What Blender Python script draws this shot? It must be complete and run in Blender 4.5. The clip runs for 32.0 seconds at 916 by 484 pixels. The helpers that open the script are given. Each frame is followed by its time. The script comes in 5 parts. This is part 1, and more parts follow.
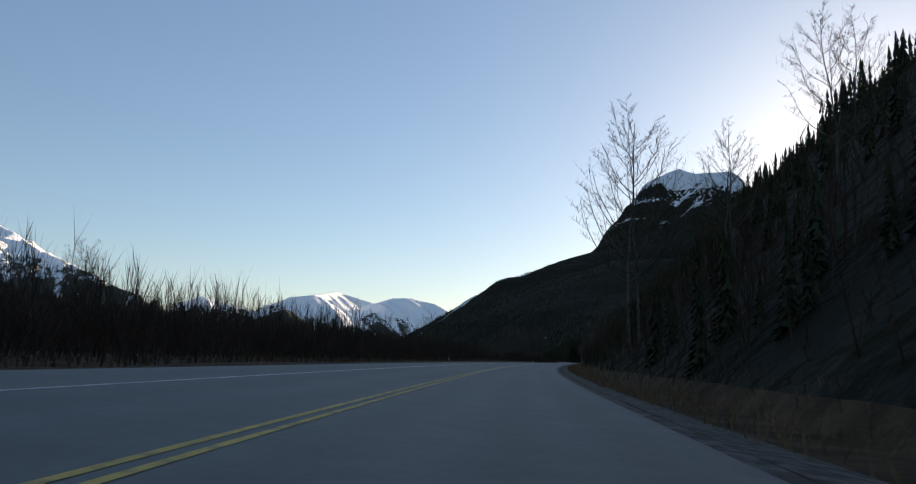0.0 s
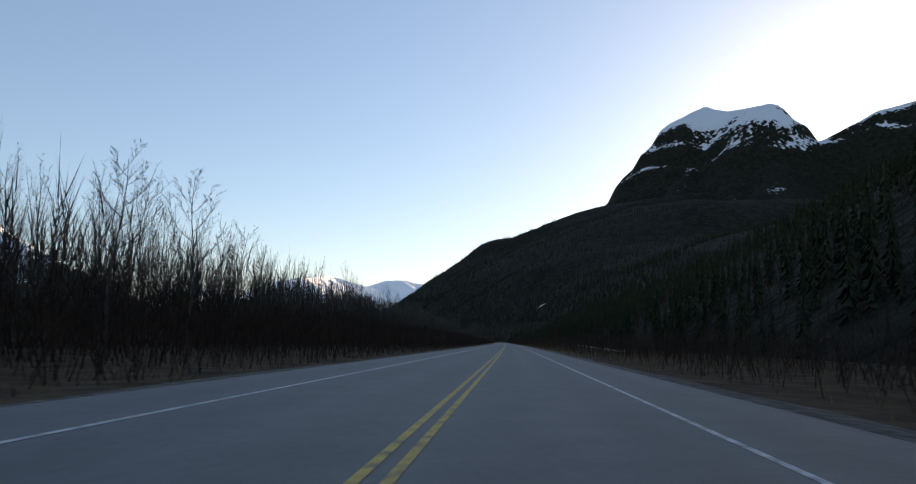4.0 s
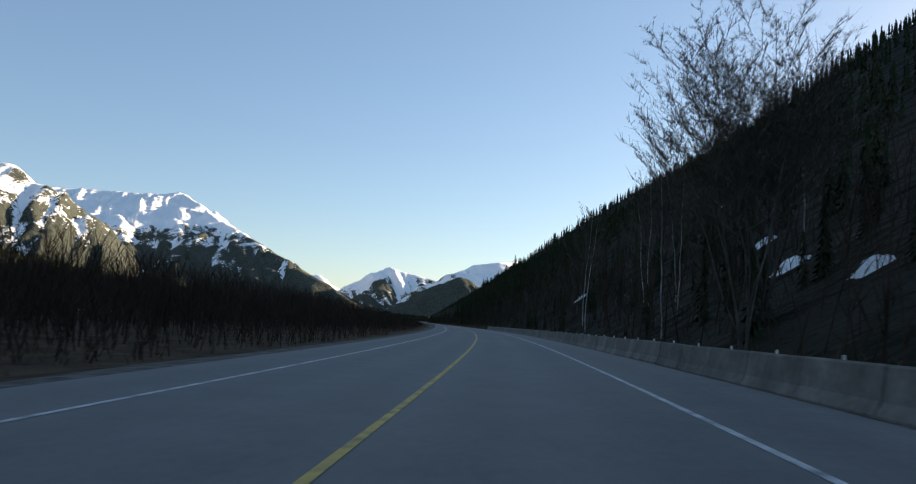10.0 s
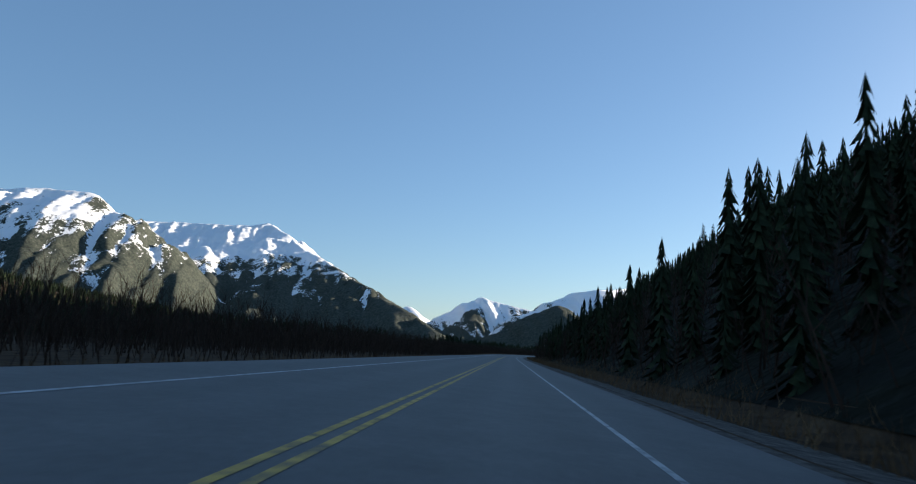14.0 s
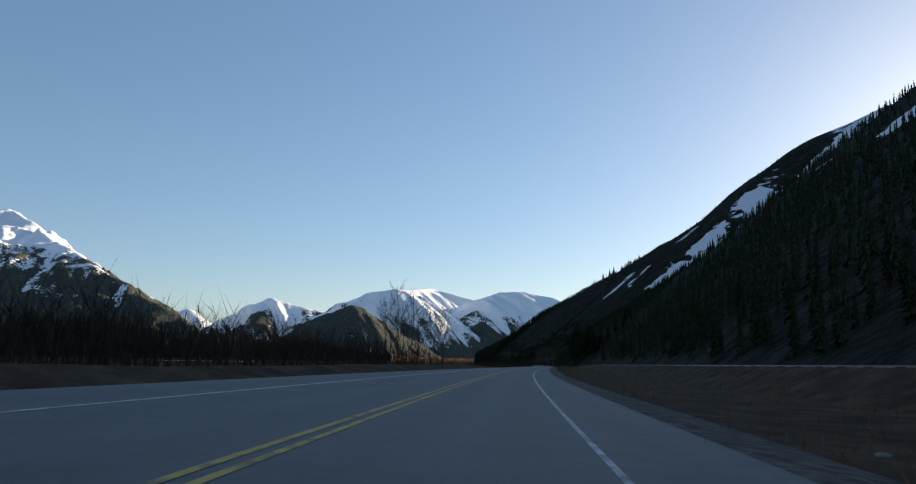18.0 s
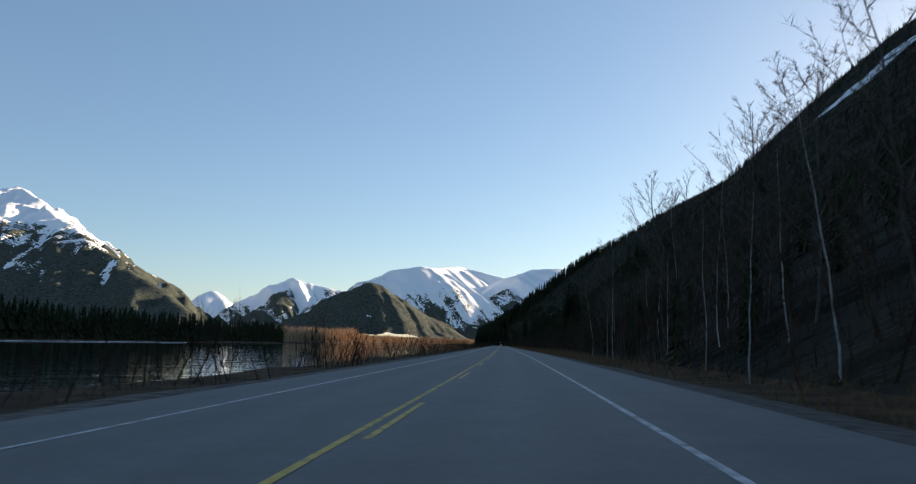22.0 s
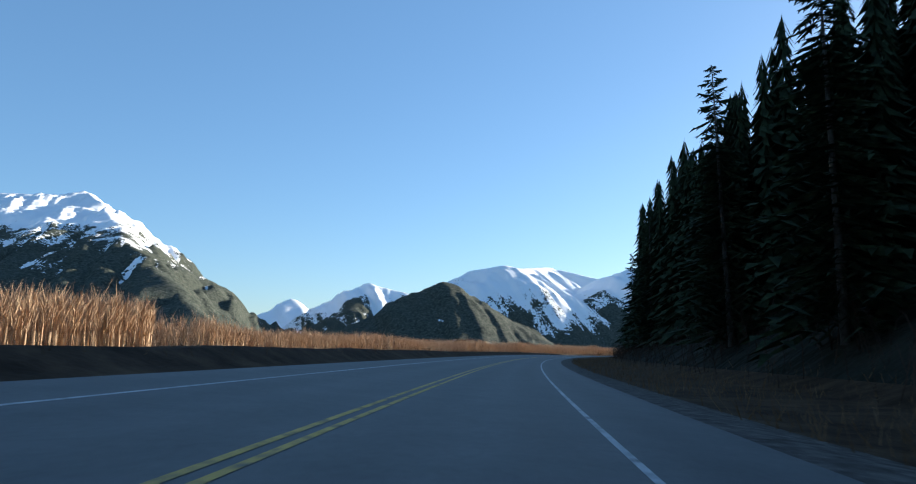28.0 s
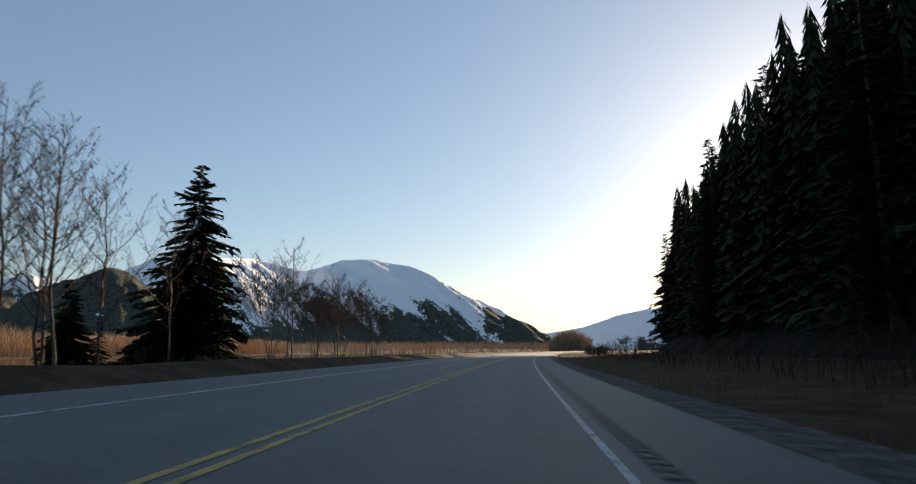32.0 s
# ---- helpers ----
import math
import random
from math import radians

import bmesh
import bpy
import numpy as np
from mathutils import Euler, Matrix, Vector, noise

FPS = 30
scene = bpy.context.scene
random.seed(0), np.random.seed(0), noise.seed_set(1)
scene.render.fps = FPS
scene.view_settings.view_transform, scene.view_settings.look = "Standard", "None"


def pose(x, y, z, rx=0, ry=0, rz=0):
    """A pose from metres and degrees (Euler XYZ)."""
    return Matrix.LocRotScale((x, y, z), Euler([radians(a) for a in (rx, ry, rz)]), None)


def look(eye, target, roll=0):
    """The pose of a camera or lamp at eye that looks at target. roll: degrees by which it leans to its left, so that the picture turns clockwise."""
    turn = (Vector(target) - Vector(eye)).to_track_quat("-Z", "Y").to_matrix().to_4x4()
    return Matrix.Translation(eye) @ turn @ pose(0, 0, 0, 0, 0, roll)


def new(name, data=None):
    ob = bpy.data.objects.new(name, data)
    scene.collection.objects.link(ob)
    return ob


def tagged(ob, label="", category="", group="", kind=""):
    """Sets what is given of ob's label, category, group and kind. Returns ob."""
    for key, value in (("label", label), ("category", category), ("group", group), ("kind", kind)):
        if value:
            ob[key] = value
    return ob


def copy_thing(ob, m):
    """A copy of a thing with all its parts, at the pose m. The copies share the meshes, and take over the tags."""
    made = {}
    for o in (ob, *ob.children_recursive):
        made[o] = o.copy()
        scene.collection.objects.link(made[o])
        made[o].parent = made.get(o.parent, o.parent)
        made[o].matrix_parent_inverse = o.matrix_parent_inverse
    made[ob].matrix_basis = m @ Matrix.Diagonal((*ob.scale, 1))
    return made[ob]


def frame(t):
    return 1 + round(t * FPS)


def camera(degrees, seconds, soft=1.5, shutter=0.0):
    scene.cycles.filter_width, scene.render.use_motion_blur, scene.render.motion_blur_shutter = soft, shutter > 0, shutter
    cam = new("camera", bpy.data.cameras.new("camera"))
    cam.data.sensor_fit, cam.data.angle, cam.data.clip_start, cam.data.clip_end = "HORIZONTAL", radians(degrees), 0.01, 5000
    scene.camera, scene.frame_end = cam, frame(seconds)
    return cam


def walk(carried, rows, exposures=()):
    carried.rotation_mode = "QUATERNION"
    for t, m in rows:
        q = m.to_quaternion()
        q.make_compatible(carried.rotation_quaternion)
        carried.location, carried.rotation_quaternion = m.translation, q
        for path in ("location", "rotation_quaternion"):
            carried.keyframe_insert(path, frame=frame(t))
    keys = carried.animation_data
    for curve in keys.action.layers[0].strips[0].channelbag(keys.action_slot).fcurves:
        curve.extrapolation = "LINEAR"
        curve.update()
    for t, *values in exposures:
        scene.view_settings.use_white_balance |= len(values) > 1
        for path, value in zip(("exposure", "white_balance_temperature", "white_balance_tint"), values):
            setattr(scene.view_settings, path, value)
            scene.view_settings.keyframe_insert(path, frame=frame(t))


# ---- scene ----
# A winter highway along a river valley. One metre of the real place is U units here,
# so that the long drive keeps within the camera's speed.
EYE = 0.18
U = 0.165
LANE = 3.4 * EYE

# ---------------------------------------------------------------- camera and its walk
# seconds, x, y, yaw, pitch, roll
PATH = [
    (0.0, 0.00, 0.00, -25.79, 8.93, 2.35),
    (0.5, 10.06, 16.11, -29.55, 8.95, 2.22),
    (1.0, 20.95, 31.67, -31.80, 9.03, 2.15),
    (1.5, 32.22, 46.96, -32.37, 8.67, 2.04),
    (2.0, 43.45, 62.30, -31.41, 7.76, 1.86),
    (2.5, 54.29, 77.90, -29.57, 7.82, 1.71),
    (3.0, 64.54, 93.88, -27.16, 7.73, 1.50),
    (3.5, 74.36, 110.15, -26.41, 7.47, 1.36),
    (4.0, 83.98, 126.54, -25.78, 7.71, 1.40),
    (4.5, 93.46, 143.01, -25.45, 8.07, 1.66),
    (5.0, 102.88, 159.50, -25.37, 8.34, 2.04),
    (5.5, 112.28, 176.02, -25.32, 8.40, 2.33),
    (6.0, 121.60, 192.57, -24.85, 8.27, 2.13),
    (6.5, 130.83, 209.18, -24.64, 8.14, 1.97),
    (7.0, 140.11, 225.76, -25.19, 8.38, 1.88),
    (7.5, 149.45, 242.30, -25.08, 8.10, 1.93),
    (8.0, 158.74, 258.88, -24.82, 7.89, 1.91),
    (8.5, 168.01, 275.46, -25.01, 8.15, 2.06),
    (9.0, 176.49, 292.44, -19.41, 7.05, 2.18),
    (9.5, 183.44, 310.11, -14.94, 6.58, 2.44),
    (10.0, 188.78, 328.32, -9.13, 6.33, 2.75),
    (10.5, 192.37, 346.95, -4.02, 6.93, 3.00),
    (11.0, 194.86, 365.79, -2.45, 7.96, 3.05),
    (11.5, 196.97, 384.67, -1.62, 8.35, 2.84),
    (12.0, 198.93, 403.57, -1.63, 8.75, 2.64),
    (12.5, 200.90, 422.47, -1.66, 8.67, 2.40),
    (13.0, 202.86, 441.37, -1.53, 8.35, 2.11),
    (13.5, 204.79, 460.27, -1.51, 8.39, 2.09),
    (14.0, 206.75, 479.17, -1.68, 8.53, 2.64),
    (14.5, 208.74, 498.06, -1.75, 8.61, 2.83),
    (15.0, 210.79, 516.95, -1.99, 8.63, 2.41),
    (15.5, 213.08, 535.81, -3.22, 8.62, 1.57),
    (16.0, 216.15, 554.55, -6.78, 8.76, 1.43),
    (16.5, 220.10, 573.13, -8.59, 8.81, 1.40),
    (17.0, 224.94, 591.50, -12.30, 8.84, 1.45),
    (17.5, 230.75, 609.58, -14.69, 9.16, 1.45),
    (18.0, 237.38, 627.38, -17.57, 9.39, 1.36),
    (18.5, 244.84, 644.85, -20.04, 9.32, 1.09),
    (19.0, 252.82, 662.09, -21.01, 8.98, 0.90),
    (19.5, 260.87, 679.30, -20.52, 8.54, 0.92),
    (20.0, 268.92, 696.52, -20.93, 8.72, 0.85),
    (20.5, 276.80, 713.80, -19.50, 8.27, 0.86),
    (21.0, 284.22, 731.29, -17.84, 7.91, 0.93),
    (21.5, 291.20, 748.96, -16.65, 8.10, 0.95),
    (22.0, 297.72, 766.80, -14.88, 7.96, 1.14),
    (22.5, 303.81, 784.80, -13.88, 8.14, 1.20),
    (23.0, 309.76, 802.85, -13.98, 8.53, 1.22),
    (23.5, 315.72, 820.89, -13.97, 8.47, 1.22),
    (24.0, 321.74, 838.91, -14.37, 8.61, 1.24),
    (24.5, 327.74, 856.93, -13.80, 8.42, 1.19),
    (25.0, 333.61, 875.00, -13.59, 8.55, 1.18),
    (25.5, 339.16, 893.17, -11.75, 8.02, 1.17),
    (26.0, 344.15, 911.50, -10.07, 7.94, 1.25),
    (26.5, 348.60, 929.97, -8.43, 8.04, 1.32),
    (27.0, 352.58, 948.55, -7.08, 8.16, 1.27),
    (27.5, 356.25, 967.19, -6.57, 8.30, 1.04),
    (28.0, 360.04, 985.81, -7.82, 8.56, 0.93),
    (28.5, 364.65, 1004.23, -11.67, 8.93, 0.68),
    (29.0, 370.55, 1022.28, -15.89, 9.10, 0.51),
    (29.5, 377.77, 1039.84, -20.20, 9.26, 0.32),
    (30.0, 385.71, 1057.10, -20.58, 8.81, 0.20),
    (30.5, 393.77, 1074.30, -21.01, 8.65, 0.22),
    (31.0, 402.15, 1091.36, -22.66, 8.60, -0.04),
    (31.5, 411.39, 1107.94, -27.02, 9.09, -0.43),
    (32.0, 421.72, 1123.88, -30.19, 8.52, -0.44)
]
EXPOSURES = [(0.0, 1.17, 7550, 15), (1.5, 1.13, 7800, 16), (3.0, 1.63, 8100, 19), (6.0, 1.18, 7600, 16), (7.0, 1.19, 7500, 15), (8.0, 1.21, 7400, 15), (9.0, 1.63, 7900, 17), (10.0, 1.44, 7450, 14), (11.0, 1.19, 6400, 10), (13.0, 1.09, 6200, 9), (17.0, 1.05, 6750, 13), (19.0, 1.08, 7100, 13), (22.0, 1.26, 7200, 12), (23.0, 1.19, 6750, 10), (24.0, 1.27, 6350, 9), (25.0, 1.36, 6750, 11), (28.0, 1.35, 5850, 6), (30.0, 1.44, 6550, 10), (31.0, 1.17, 7300, 12), (32.0, 1.09, 7750, 15)]
cam = camera(64.19, 32.0, soft=1.1, shutter=0.02)
walk(cam, [(t, pose(x, y, EYE, 90 + pitch, 0, yaw) @ pose(0, 0, 0, 0, 0, roll)) for t, x, y, yaw, pitch, roll in PATH], EXPOSURES)

# ---------------------------------------------------------------- sky and sun
SUN_AZ, SUN_EL = 58.0, 13.7          # degrees right of +y, degrees up
world = bpy.data.worlds.new("world")
scene.world = world
world.use_nodes = True
wn, wl = world.node_tree.nodes, world.node_tree.links
sky = wn.new("ShaderNodeTexSky")
sky.sky_type = "NISHITA"
sky.sun_disc = False
sky.sun_elevation, sky.sun_rotation = radians(SUN_EL), radians(SUN_AZ)
sky.altitude, sky.air_density, sky.dust_density, sky.ozone_density = 100.0, 1.0, 0.45, 3.0
wn["Background"].inputs["Strength"].default_value = 0.054
wl.new(sky.outputs["Color"], wn["Background"].inputs["Color"])
# light scattered more than once, alike from all sides
fill = wn.new("ShaderNodeBackground")
fill.inputs["Color"].default_value, fill.inputs["Strength"].default_value = (0.025, 0.049, 0.083, 1), 1.0
both = wn.new("ShaderNodeAddShader")
wl.new(wn["Background"].outputs[0], both.inputs[0])
wl.new(fill.outputs[0], both.inputs[1])
wl.new(both.outputs[0], wn["World Output"].inputs["Surface"])
sun_data = bpy.data.lights.new("sun", "SUN")
sun_data.energy, sun_data.angle, sun_data.color = 5.0, radians(0.5), (1.0, 0.86, 0.68)
sun_lamp = new("sun", sun_data)
sun_to = Vector((math.sin(radians(SUN_AZ)) * math.cos(radians(SUN_EL)), math.cos(radians(SUN_AZ)) * math.cos(radians(SUN_EL)), math.sin(radians(SUN_EL))))
sun_lamp.matrix_world = look(Vector((0, 0, 500)) + sun_to * 100, (0, 0, 500))

# ---------------------------------------------------------------- materials
def surface(name, colours, scale=1.0, rough=0.9, bump=0.0, bump_scale=None, detail=6.0, vary=0.0, metal=0.0, stretch=None):
    """A node material: a ramp of colours over noise, a finer noise over it, bump, and a spread from object to object."""
    m = bpy.data.materials.new(name)
    m.use_nodes = True
    n, l = m.node_tree.nodes, m.node_tree.links
    b = n["Principled BSDF"]
    b.inputs["Roughness"].default_value, b.inputs["Metallic"].default_value = rough, metal
    pos = n.new("ShaderNodeNewGeometry").outputs["Position"]
    if stretch:
        mp = n.new("ShaderNodeMapping")
        mp.inputs["Scale"].default_value = stretch
        l.new(pos, mp.inputs["Vector"])
        pos = mp.outputs["Vector"]
    t = n.new("ShaderNodeTexNoise")
    t.inputs["Scale"].default_value, t.inputs["Detail"].default_value, t.inputs["Roughness"].default_value = scale, detail, 0.62
    l.new(pos, t.inputs["Vector"])
    r = n.new("ShaderNodeValToRGB")
    e = r.color_ramp.elements
    lo, hi = 0.33, 0.67
    e[0].position, e[0].color = lo, (*colours[0], 1)
    e[1].position, e[1].color = hi, (*colours[-1], 1)
    for i, c in enumerate(colours[1:-1]):
        k = e.new(lo + (hi - lo) * (i + 1) / (len(colours) - 1))
        k.color = (*c, 1)
    l.new(t.outputs["Fac"], r.inputs["Fac"])
    col = r.outputs["Color"]
    fine = n.new("ShaderNodeTexNoise")
    fine.inputs["Scale"].default_value, fine.inputs["Detail"].default_value = scale * 9.0, 3.0
    l.new(pos, fine.inputs["Vector"])
    mix = n.new("ShaderNodeMix")
    mix.data_type, mix.blend_type = "RGBA", "OVERLAY"
    mix.inputs[0].default_value = 0.35
    l.new(col, mix.inputs[6])
    l.new(fine.outputs["Fac"], mix.inputs[7])
    col = mix.outputs[2]
    if vary:
        info = n.new("ShaderNodeObjectInfo")
        hsv = n.new("ShaderNodeHueSaturation")
        rng = n.new("ShaderNodeMapRange")
        rng.inputs[3].default_value, rng.inputs[4].default_value = 1 - vary, 1 + vary
        l.new(info.outputs["Random"], rng.inputs[0])
        l.new(rng.outputs[0], hsv.inputs["Value"])
        l.new(col, hsv.inputs["Color"])
        col = hsv.outputs["Color"]
    l.new(col, b.inputs["Base Color"])
    if bump:
        bt = n.new("ShaderNodeTexNoise")
        bt.inputs["Scale"].default_value, bt.inputs["Detail"].default_value = bump_scale or scale * 6, 5.0
        l.new(pos, bt.inputs["Vector"])
        bm_ = n.new("ShaderNodeBump")
        bm_.inputs["Strength"].default_value = bump
        bm_.inputs["Distance"].default_value = 0.3 / (bump_scale or scale * 6)
        l.new(bt.outputs["Fac"], bm_.inputs["Height"])
        l.new(bm_.outputs["Normal"], b.inputs["Normal"])
    return m


def alpine(name, low, high, grain, patchy, mottle):
    """Forest, rock and snow on a mountain; the snow lies where the mesh's own 'snow' value says."""
    m = surface(name, low, grain, 0.95, 1.0, grain * 1.9)
    for q in m.node_tree.nodes:
        if q.type == "BUMP":
            q.inputs["Distance"].default_value = 0.45 / grain
    n, l = m.node_tree.nodes, m.node_tree.links
    b = n["Principled BSDF"]
    was = b.inputs["Base Color"].links[0].from_socket
    at = n.new("ShaderNodeAttribute")
    at.attribute_name = "snow"
    no = n.new("ShaderNodeTexNoise")
    no.inputs["Scale"].default_value, no.inputs["Detail"].default_value, no.inputs["Roughness"].default_value = patchy, 9.0, 0.78
    l.new(n.new("ShaderNodeNewGeometry").outputs["Position"], no.inputs["Vector"])
    add = n.new("ShaderNodeMath")
    add.operation = "MULTIPLY_ADD"
    add.inputs[1].default_value = mottle
    l.new(no.outputs["Fac"], add.inputs[0])
    off = n.new("ShaderNodeMath")
    off.inputs[1].default_value = 0.45 - 0.5 * mottle - 0.85
    l.new(at.outputs["Fac"], off.inputs[0])
    specks = n.new("ShaderNodeTexNoise")
    specks.inputs["Scale"].default_value, specks.inputs["Detail"].default_value = patchy * 3.2, 4.0
    lie = n.new("ShaderNodeMapping")
    lie.inputs["Scale"].default_value = (1.0, 0.55, 0.55)
    l.new(n.new("ShaderNodeNewGeometry").outputs["Position"], lie.inputs["Vector"])
    l.new(lie.outputs["Vector"], specks.inputs["Vector"])
    more = n.new("ShaderNodeMath")
    more.operation = "MULTIPLY_ADD"
    more.inputs[1].default_value = 1.7
    l.new(specks.outputs["Fac"], more.inputs[0])
    l.new(off.outputs[0], more.inputs[2])
    l.new(more.outputs[0], add.inputs[2])
    ramp = n.new("ShaderNodeValToRGB")
    ramp.color_ramp.elements[0].position, ramp.color_ramp.elements[1].position = 0.90, 1.0
    l.new(add.outputs[0], ramp.inputs["Fac"])
    mix = n.new("ShaderNodeMix")
    mix.data_type = "RGBA"
    l.new(ramp.outputs["Color"], mix.inputs[0])
    l.new(was, mix.inputs[6])
    mix.inputs[7].default_value = (*high, 1)
    l.new(mix.outputs[2], b.inputs["Base Color"])
    flat = n.new("ShaderNodeMapRange")
    flat.inputs[3].default_value, flat.inputs[4].default_value = 1.0, 0.22
    l.new(ramp.outputs["Color"], flat.inputs[0])
    for q in n:
        if q.type == "BUMP":
            l.new(flat.outputs[0], q.inputs["Strength"])
    return m


ASPHALT = surface("asphalt", [(0.084, 0.084, 0.083), (0.096, 0.096, 0.094), (0.108, 0.107, 0.104)], 5.0, 0.7, 0.6, 140.0)
YELLOW = surface("yellow_paint", [(0.13, 0.115, 0.085), (0.50, 0.33, 0.075), (0.62, 0.42, 0.09)], 18.0, 0.75, 0.3, 150.0)
WHITE = surface("white_paint", [(0.14, 0.142, 0.145), (0.42, 0.425, 0.43), (0.58, 0.585, 0.59)], 18.0, 0.75, 0.3, 150.0)
GROOVE = surface("groove", [(0.085, 0.087, 0.09), (0.115, 0.117, 0.12)], 8.0, 0.95)
GRAVEL = surface("gravel", [(0.055, 0.048, 0.042), (0.10, 0.09, 0.08), (0.17, 0.15, 0.135)], 14.0, 0.95, 0.9, 60.0)
VERGE = surface("verge", [(0.030, 0.018, 0.010), (0.058, 0.036, 0.021), (0.100, 0.064, 0.037)], 3.0, 0.95, 0.8, 30.0)
DRYGRASS = surface("dry_grass", [(0.085, 0.048, 0.024), (0.150, 0.088, 0.046), (0.24, 0.16, 0.085)], 4.0, 0.9)
BRUSH = surface("brush", [(0.026, 0.017, 0.013), (0.050, 0.032, 0.023), (0.085, 0.054, 0.037)], 2.0, 0.9)
TWIG = surface("twigs", [(0.05, 0.04, 0.034), (0.085, 0.068, 0.056), (0.13, 0.10, 0.08)], 2.0, 0.9, vary=0.2)
WILLOW = surface("willow", [(0.29, 0.18, 0.11), (0.43, 0.29, 0.18), (0.56, 0.40, 0.26)], 1.0, 0.9)
BARK = surface("bark", [(0.035, 0.03, 0.026), (0.07, 0.06, 0.052), (0.11, 0.10, 0.09)], 8.0, 0.95, 0.5, 40.0, vary=0.25)
BIRCH = surface("birch_bark", [(0.10, 0.094, 0.088), (0.27, 0.255, 0.245), (0.46, 0.445, 0.43)], 10.0, 0.85, 0.3, 40.0, vary=0.25)
NEEDLE = surface("needles", [(0.010, 0.015, 0.008), (0.022, 0.031, 0.015), (0.040, 0.052, 0.024)], 5.0, 1.0, vary=0.3)
NEEDLE.node_tree.nodes["Principled BSDF"].inputs["Specular IOR Level"].default_value = 0.15
CRUST = surface("old_snow", [(0.55, 0.57, 0.60), (0.74, 0.75, 0.78), (0.82, 0.83, 0.85)], 1.5, 0.7, 0.4, 8.0)
CONCRETE = surface("concrete", [(0.070, 0.060, 0.050), (0.115, 0.100, 0.085), (0.165, 0.148, 0.128)], 5.0, 0.9, 0.4, 40.0, vary=0.18)
STEEL = surface("galvanised_steel", [(0.32, 0.33, 0.34), (0.45, 0.46, 0.47)], 12.0, 0.45, metal=0.8)
RUST = surface("rail_steel", [(0.10, 0.06, 0.04), (0.20, 0.14, 0.10)], 10.0, 0.5, metal=0.5)
SIGNGREEN = surface("sign_face", [(0.42, 0.55, 0.50), (0.50, 0.63, 0.58)], 6.0, 0.5)
SIGNYELLOW = surface("sign_yellow", [(0.62, 0.42, 0.03), (0.70, 0.50, 0.05)], 6.0, 0.5)
PLASTIC = surface("post_white", [(0.60, 0.60, 0.58), (0.74, 0.74, 0.72)], 10.0, 0.5)
BLACKBAND = surface("post_band", [(0.02, 0.02, 0.02), (0.04, 0.04, 0.04)], 10.0, 0.5)
ROCK = surface("rock", [(0.06, 0.057, 0.054), (0.12, 0.113, 0.107), (0.20, 0.19, 0.18)], 2.5, 0.92, 0.8, 14.0, vary=0.2)
SIDING = surface("white_siding", [(0.52, 0.52, 0.50), (0.66, 0.66, 0.64)], 5.0, 0.6)
ROOFING = surface("roof_metal", [(0.07, 0.08, 0.085), (0.12, 0.13, 0.135)], 6.0, 0.5)
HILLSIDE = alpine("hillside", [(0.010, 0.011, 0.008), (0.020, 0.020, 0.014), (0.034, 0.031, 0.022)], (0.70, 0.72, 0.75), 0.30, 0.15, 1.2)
MOUNTAIN = alpine("mountain", [(0.028, 0.037, 0.030), (0.064, 0.072, 0.057), (0.118, 0.121, 0.096)], (0.88, 0.885, 0.90), 0.22, 0.085, 1.3)

for dull in (BRUSH, TWIG, WILLOW, VERGE, DRYGRASS, HILLSIDE, MOUNTAIN, GRAVEL):
    dull.node_tree.nodes["Principled BSDF"].inputs["Specular IOR Level"].default_value = 0.08

WATER = bpy.data.materials.new("river_water")
WATER.use_nodes = True
_n, _l = WATER.node_tree.nodes, WATER.node_tree.links
_b = _n["Principled BSDF"]
_b.inputs["Base Color"].default_value = (0.012, 0.016, 0.018, 1)
_b.inputs["Roughness"].default_value = 0.025
_b.inputs["IOR"].default_value = 1.33
_w = _n.new("ShaderNodeTexNoise")
_w.inputs["Scale"].default_value, _w.inputs["Detail"].default_value = 1.6, 4.0
_bp = _n.new("ShaderNodeBump")
_bp.inputs["Strength"].default_value, _bp.inputs["Distance"].default_value = 0.26, 0.05
_l.new(_n.new("ShaderNodeNewGeometry").outputs["Position"], _w.inputs["Vector"])
_l.new(_w.outputs["Fac"], _bp.inputs["Height"])
_l.new(_bp.outputs["Normal"], _b.inputs["Normal"])

# wheel tracks, worn lighter and darker along each lane
_n, _l = ASPHALT.node_tree.nodes, ASPHALT.node_tree.links
_b = _n["Principled BSDF"]
_was = _b.inputs["Base Color"].links[0].from_socket
_at = _n.new("ShaderNodeAttribute")
_at.attribute_name = "snow"
_mul = _n.new("ShaderNodeMath")
_mul.operation = "MULTIPLY"
_mul.inputs[1].default_value = 4 * math.pi
_l.new(_at.outputs["Fac"], _mul.inputs[0])
_cos = _n.new("ShaderNodeMath")
_cos.operation = "COSINE"
_l.new(_mul.outputs[0], _cos.inputs[0])
_pn = _n.new("ShaderNodeTexNoise")
_pn.inputs["Scale"].default_value, _pn.inputs["Detail"].default_value = 0.35, 5.0
_l.new(_n.new("ShaderNodeNewGeometry").outputs["Position"], _pn.inputs["Vector"])
_ad = _n.new("ShaderNodeMath")
_ad.operation = "MULTIPLY_ADD"
_ad.inputs[1].default_value = 0.075
_l.new(_cos.outputs[0], _ad.inputs[0])
_rg = _n.new("ShaderNodeMapRange")
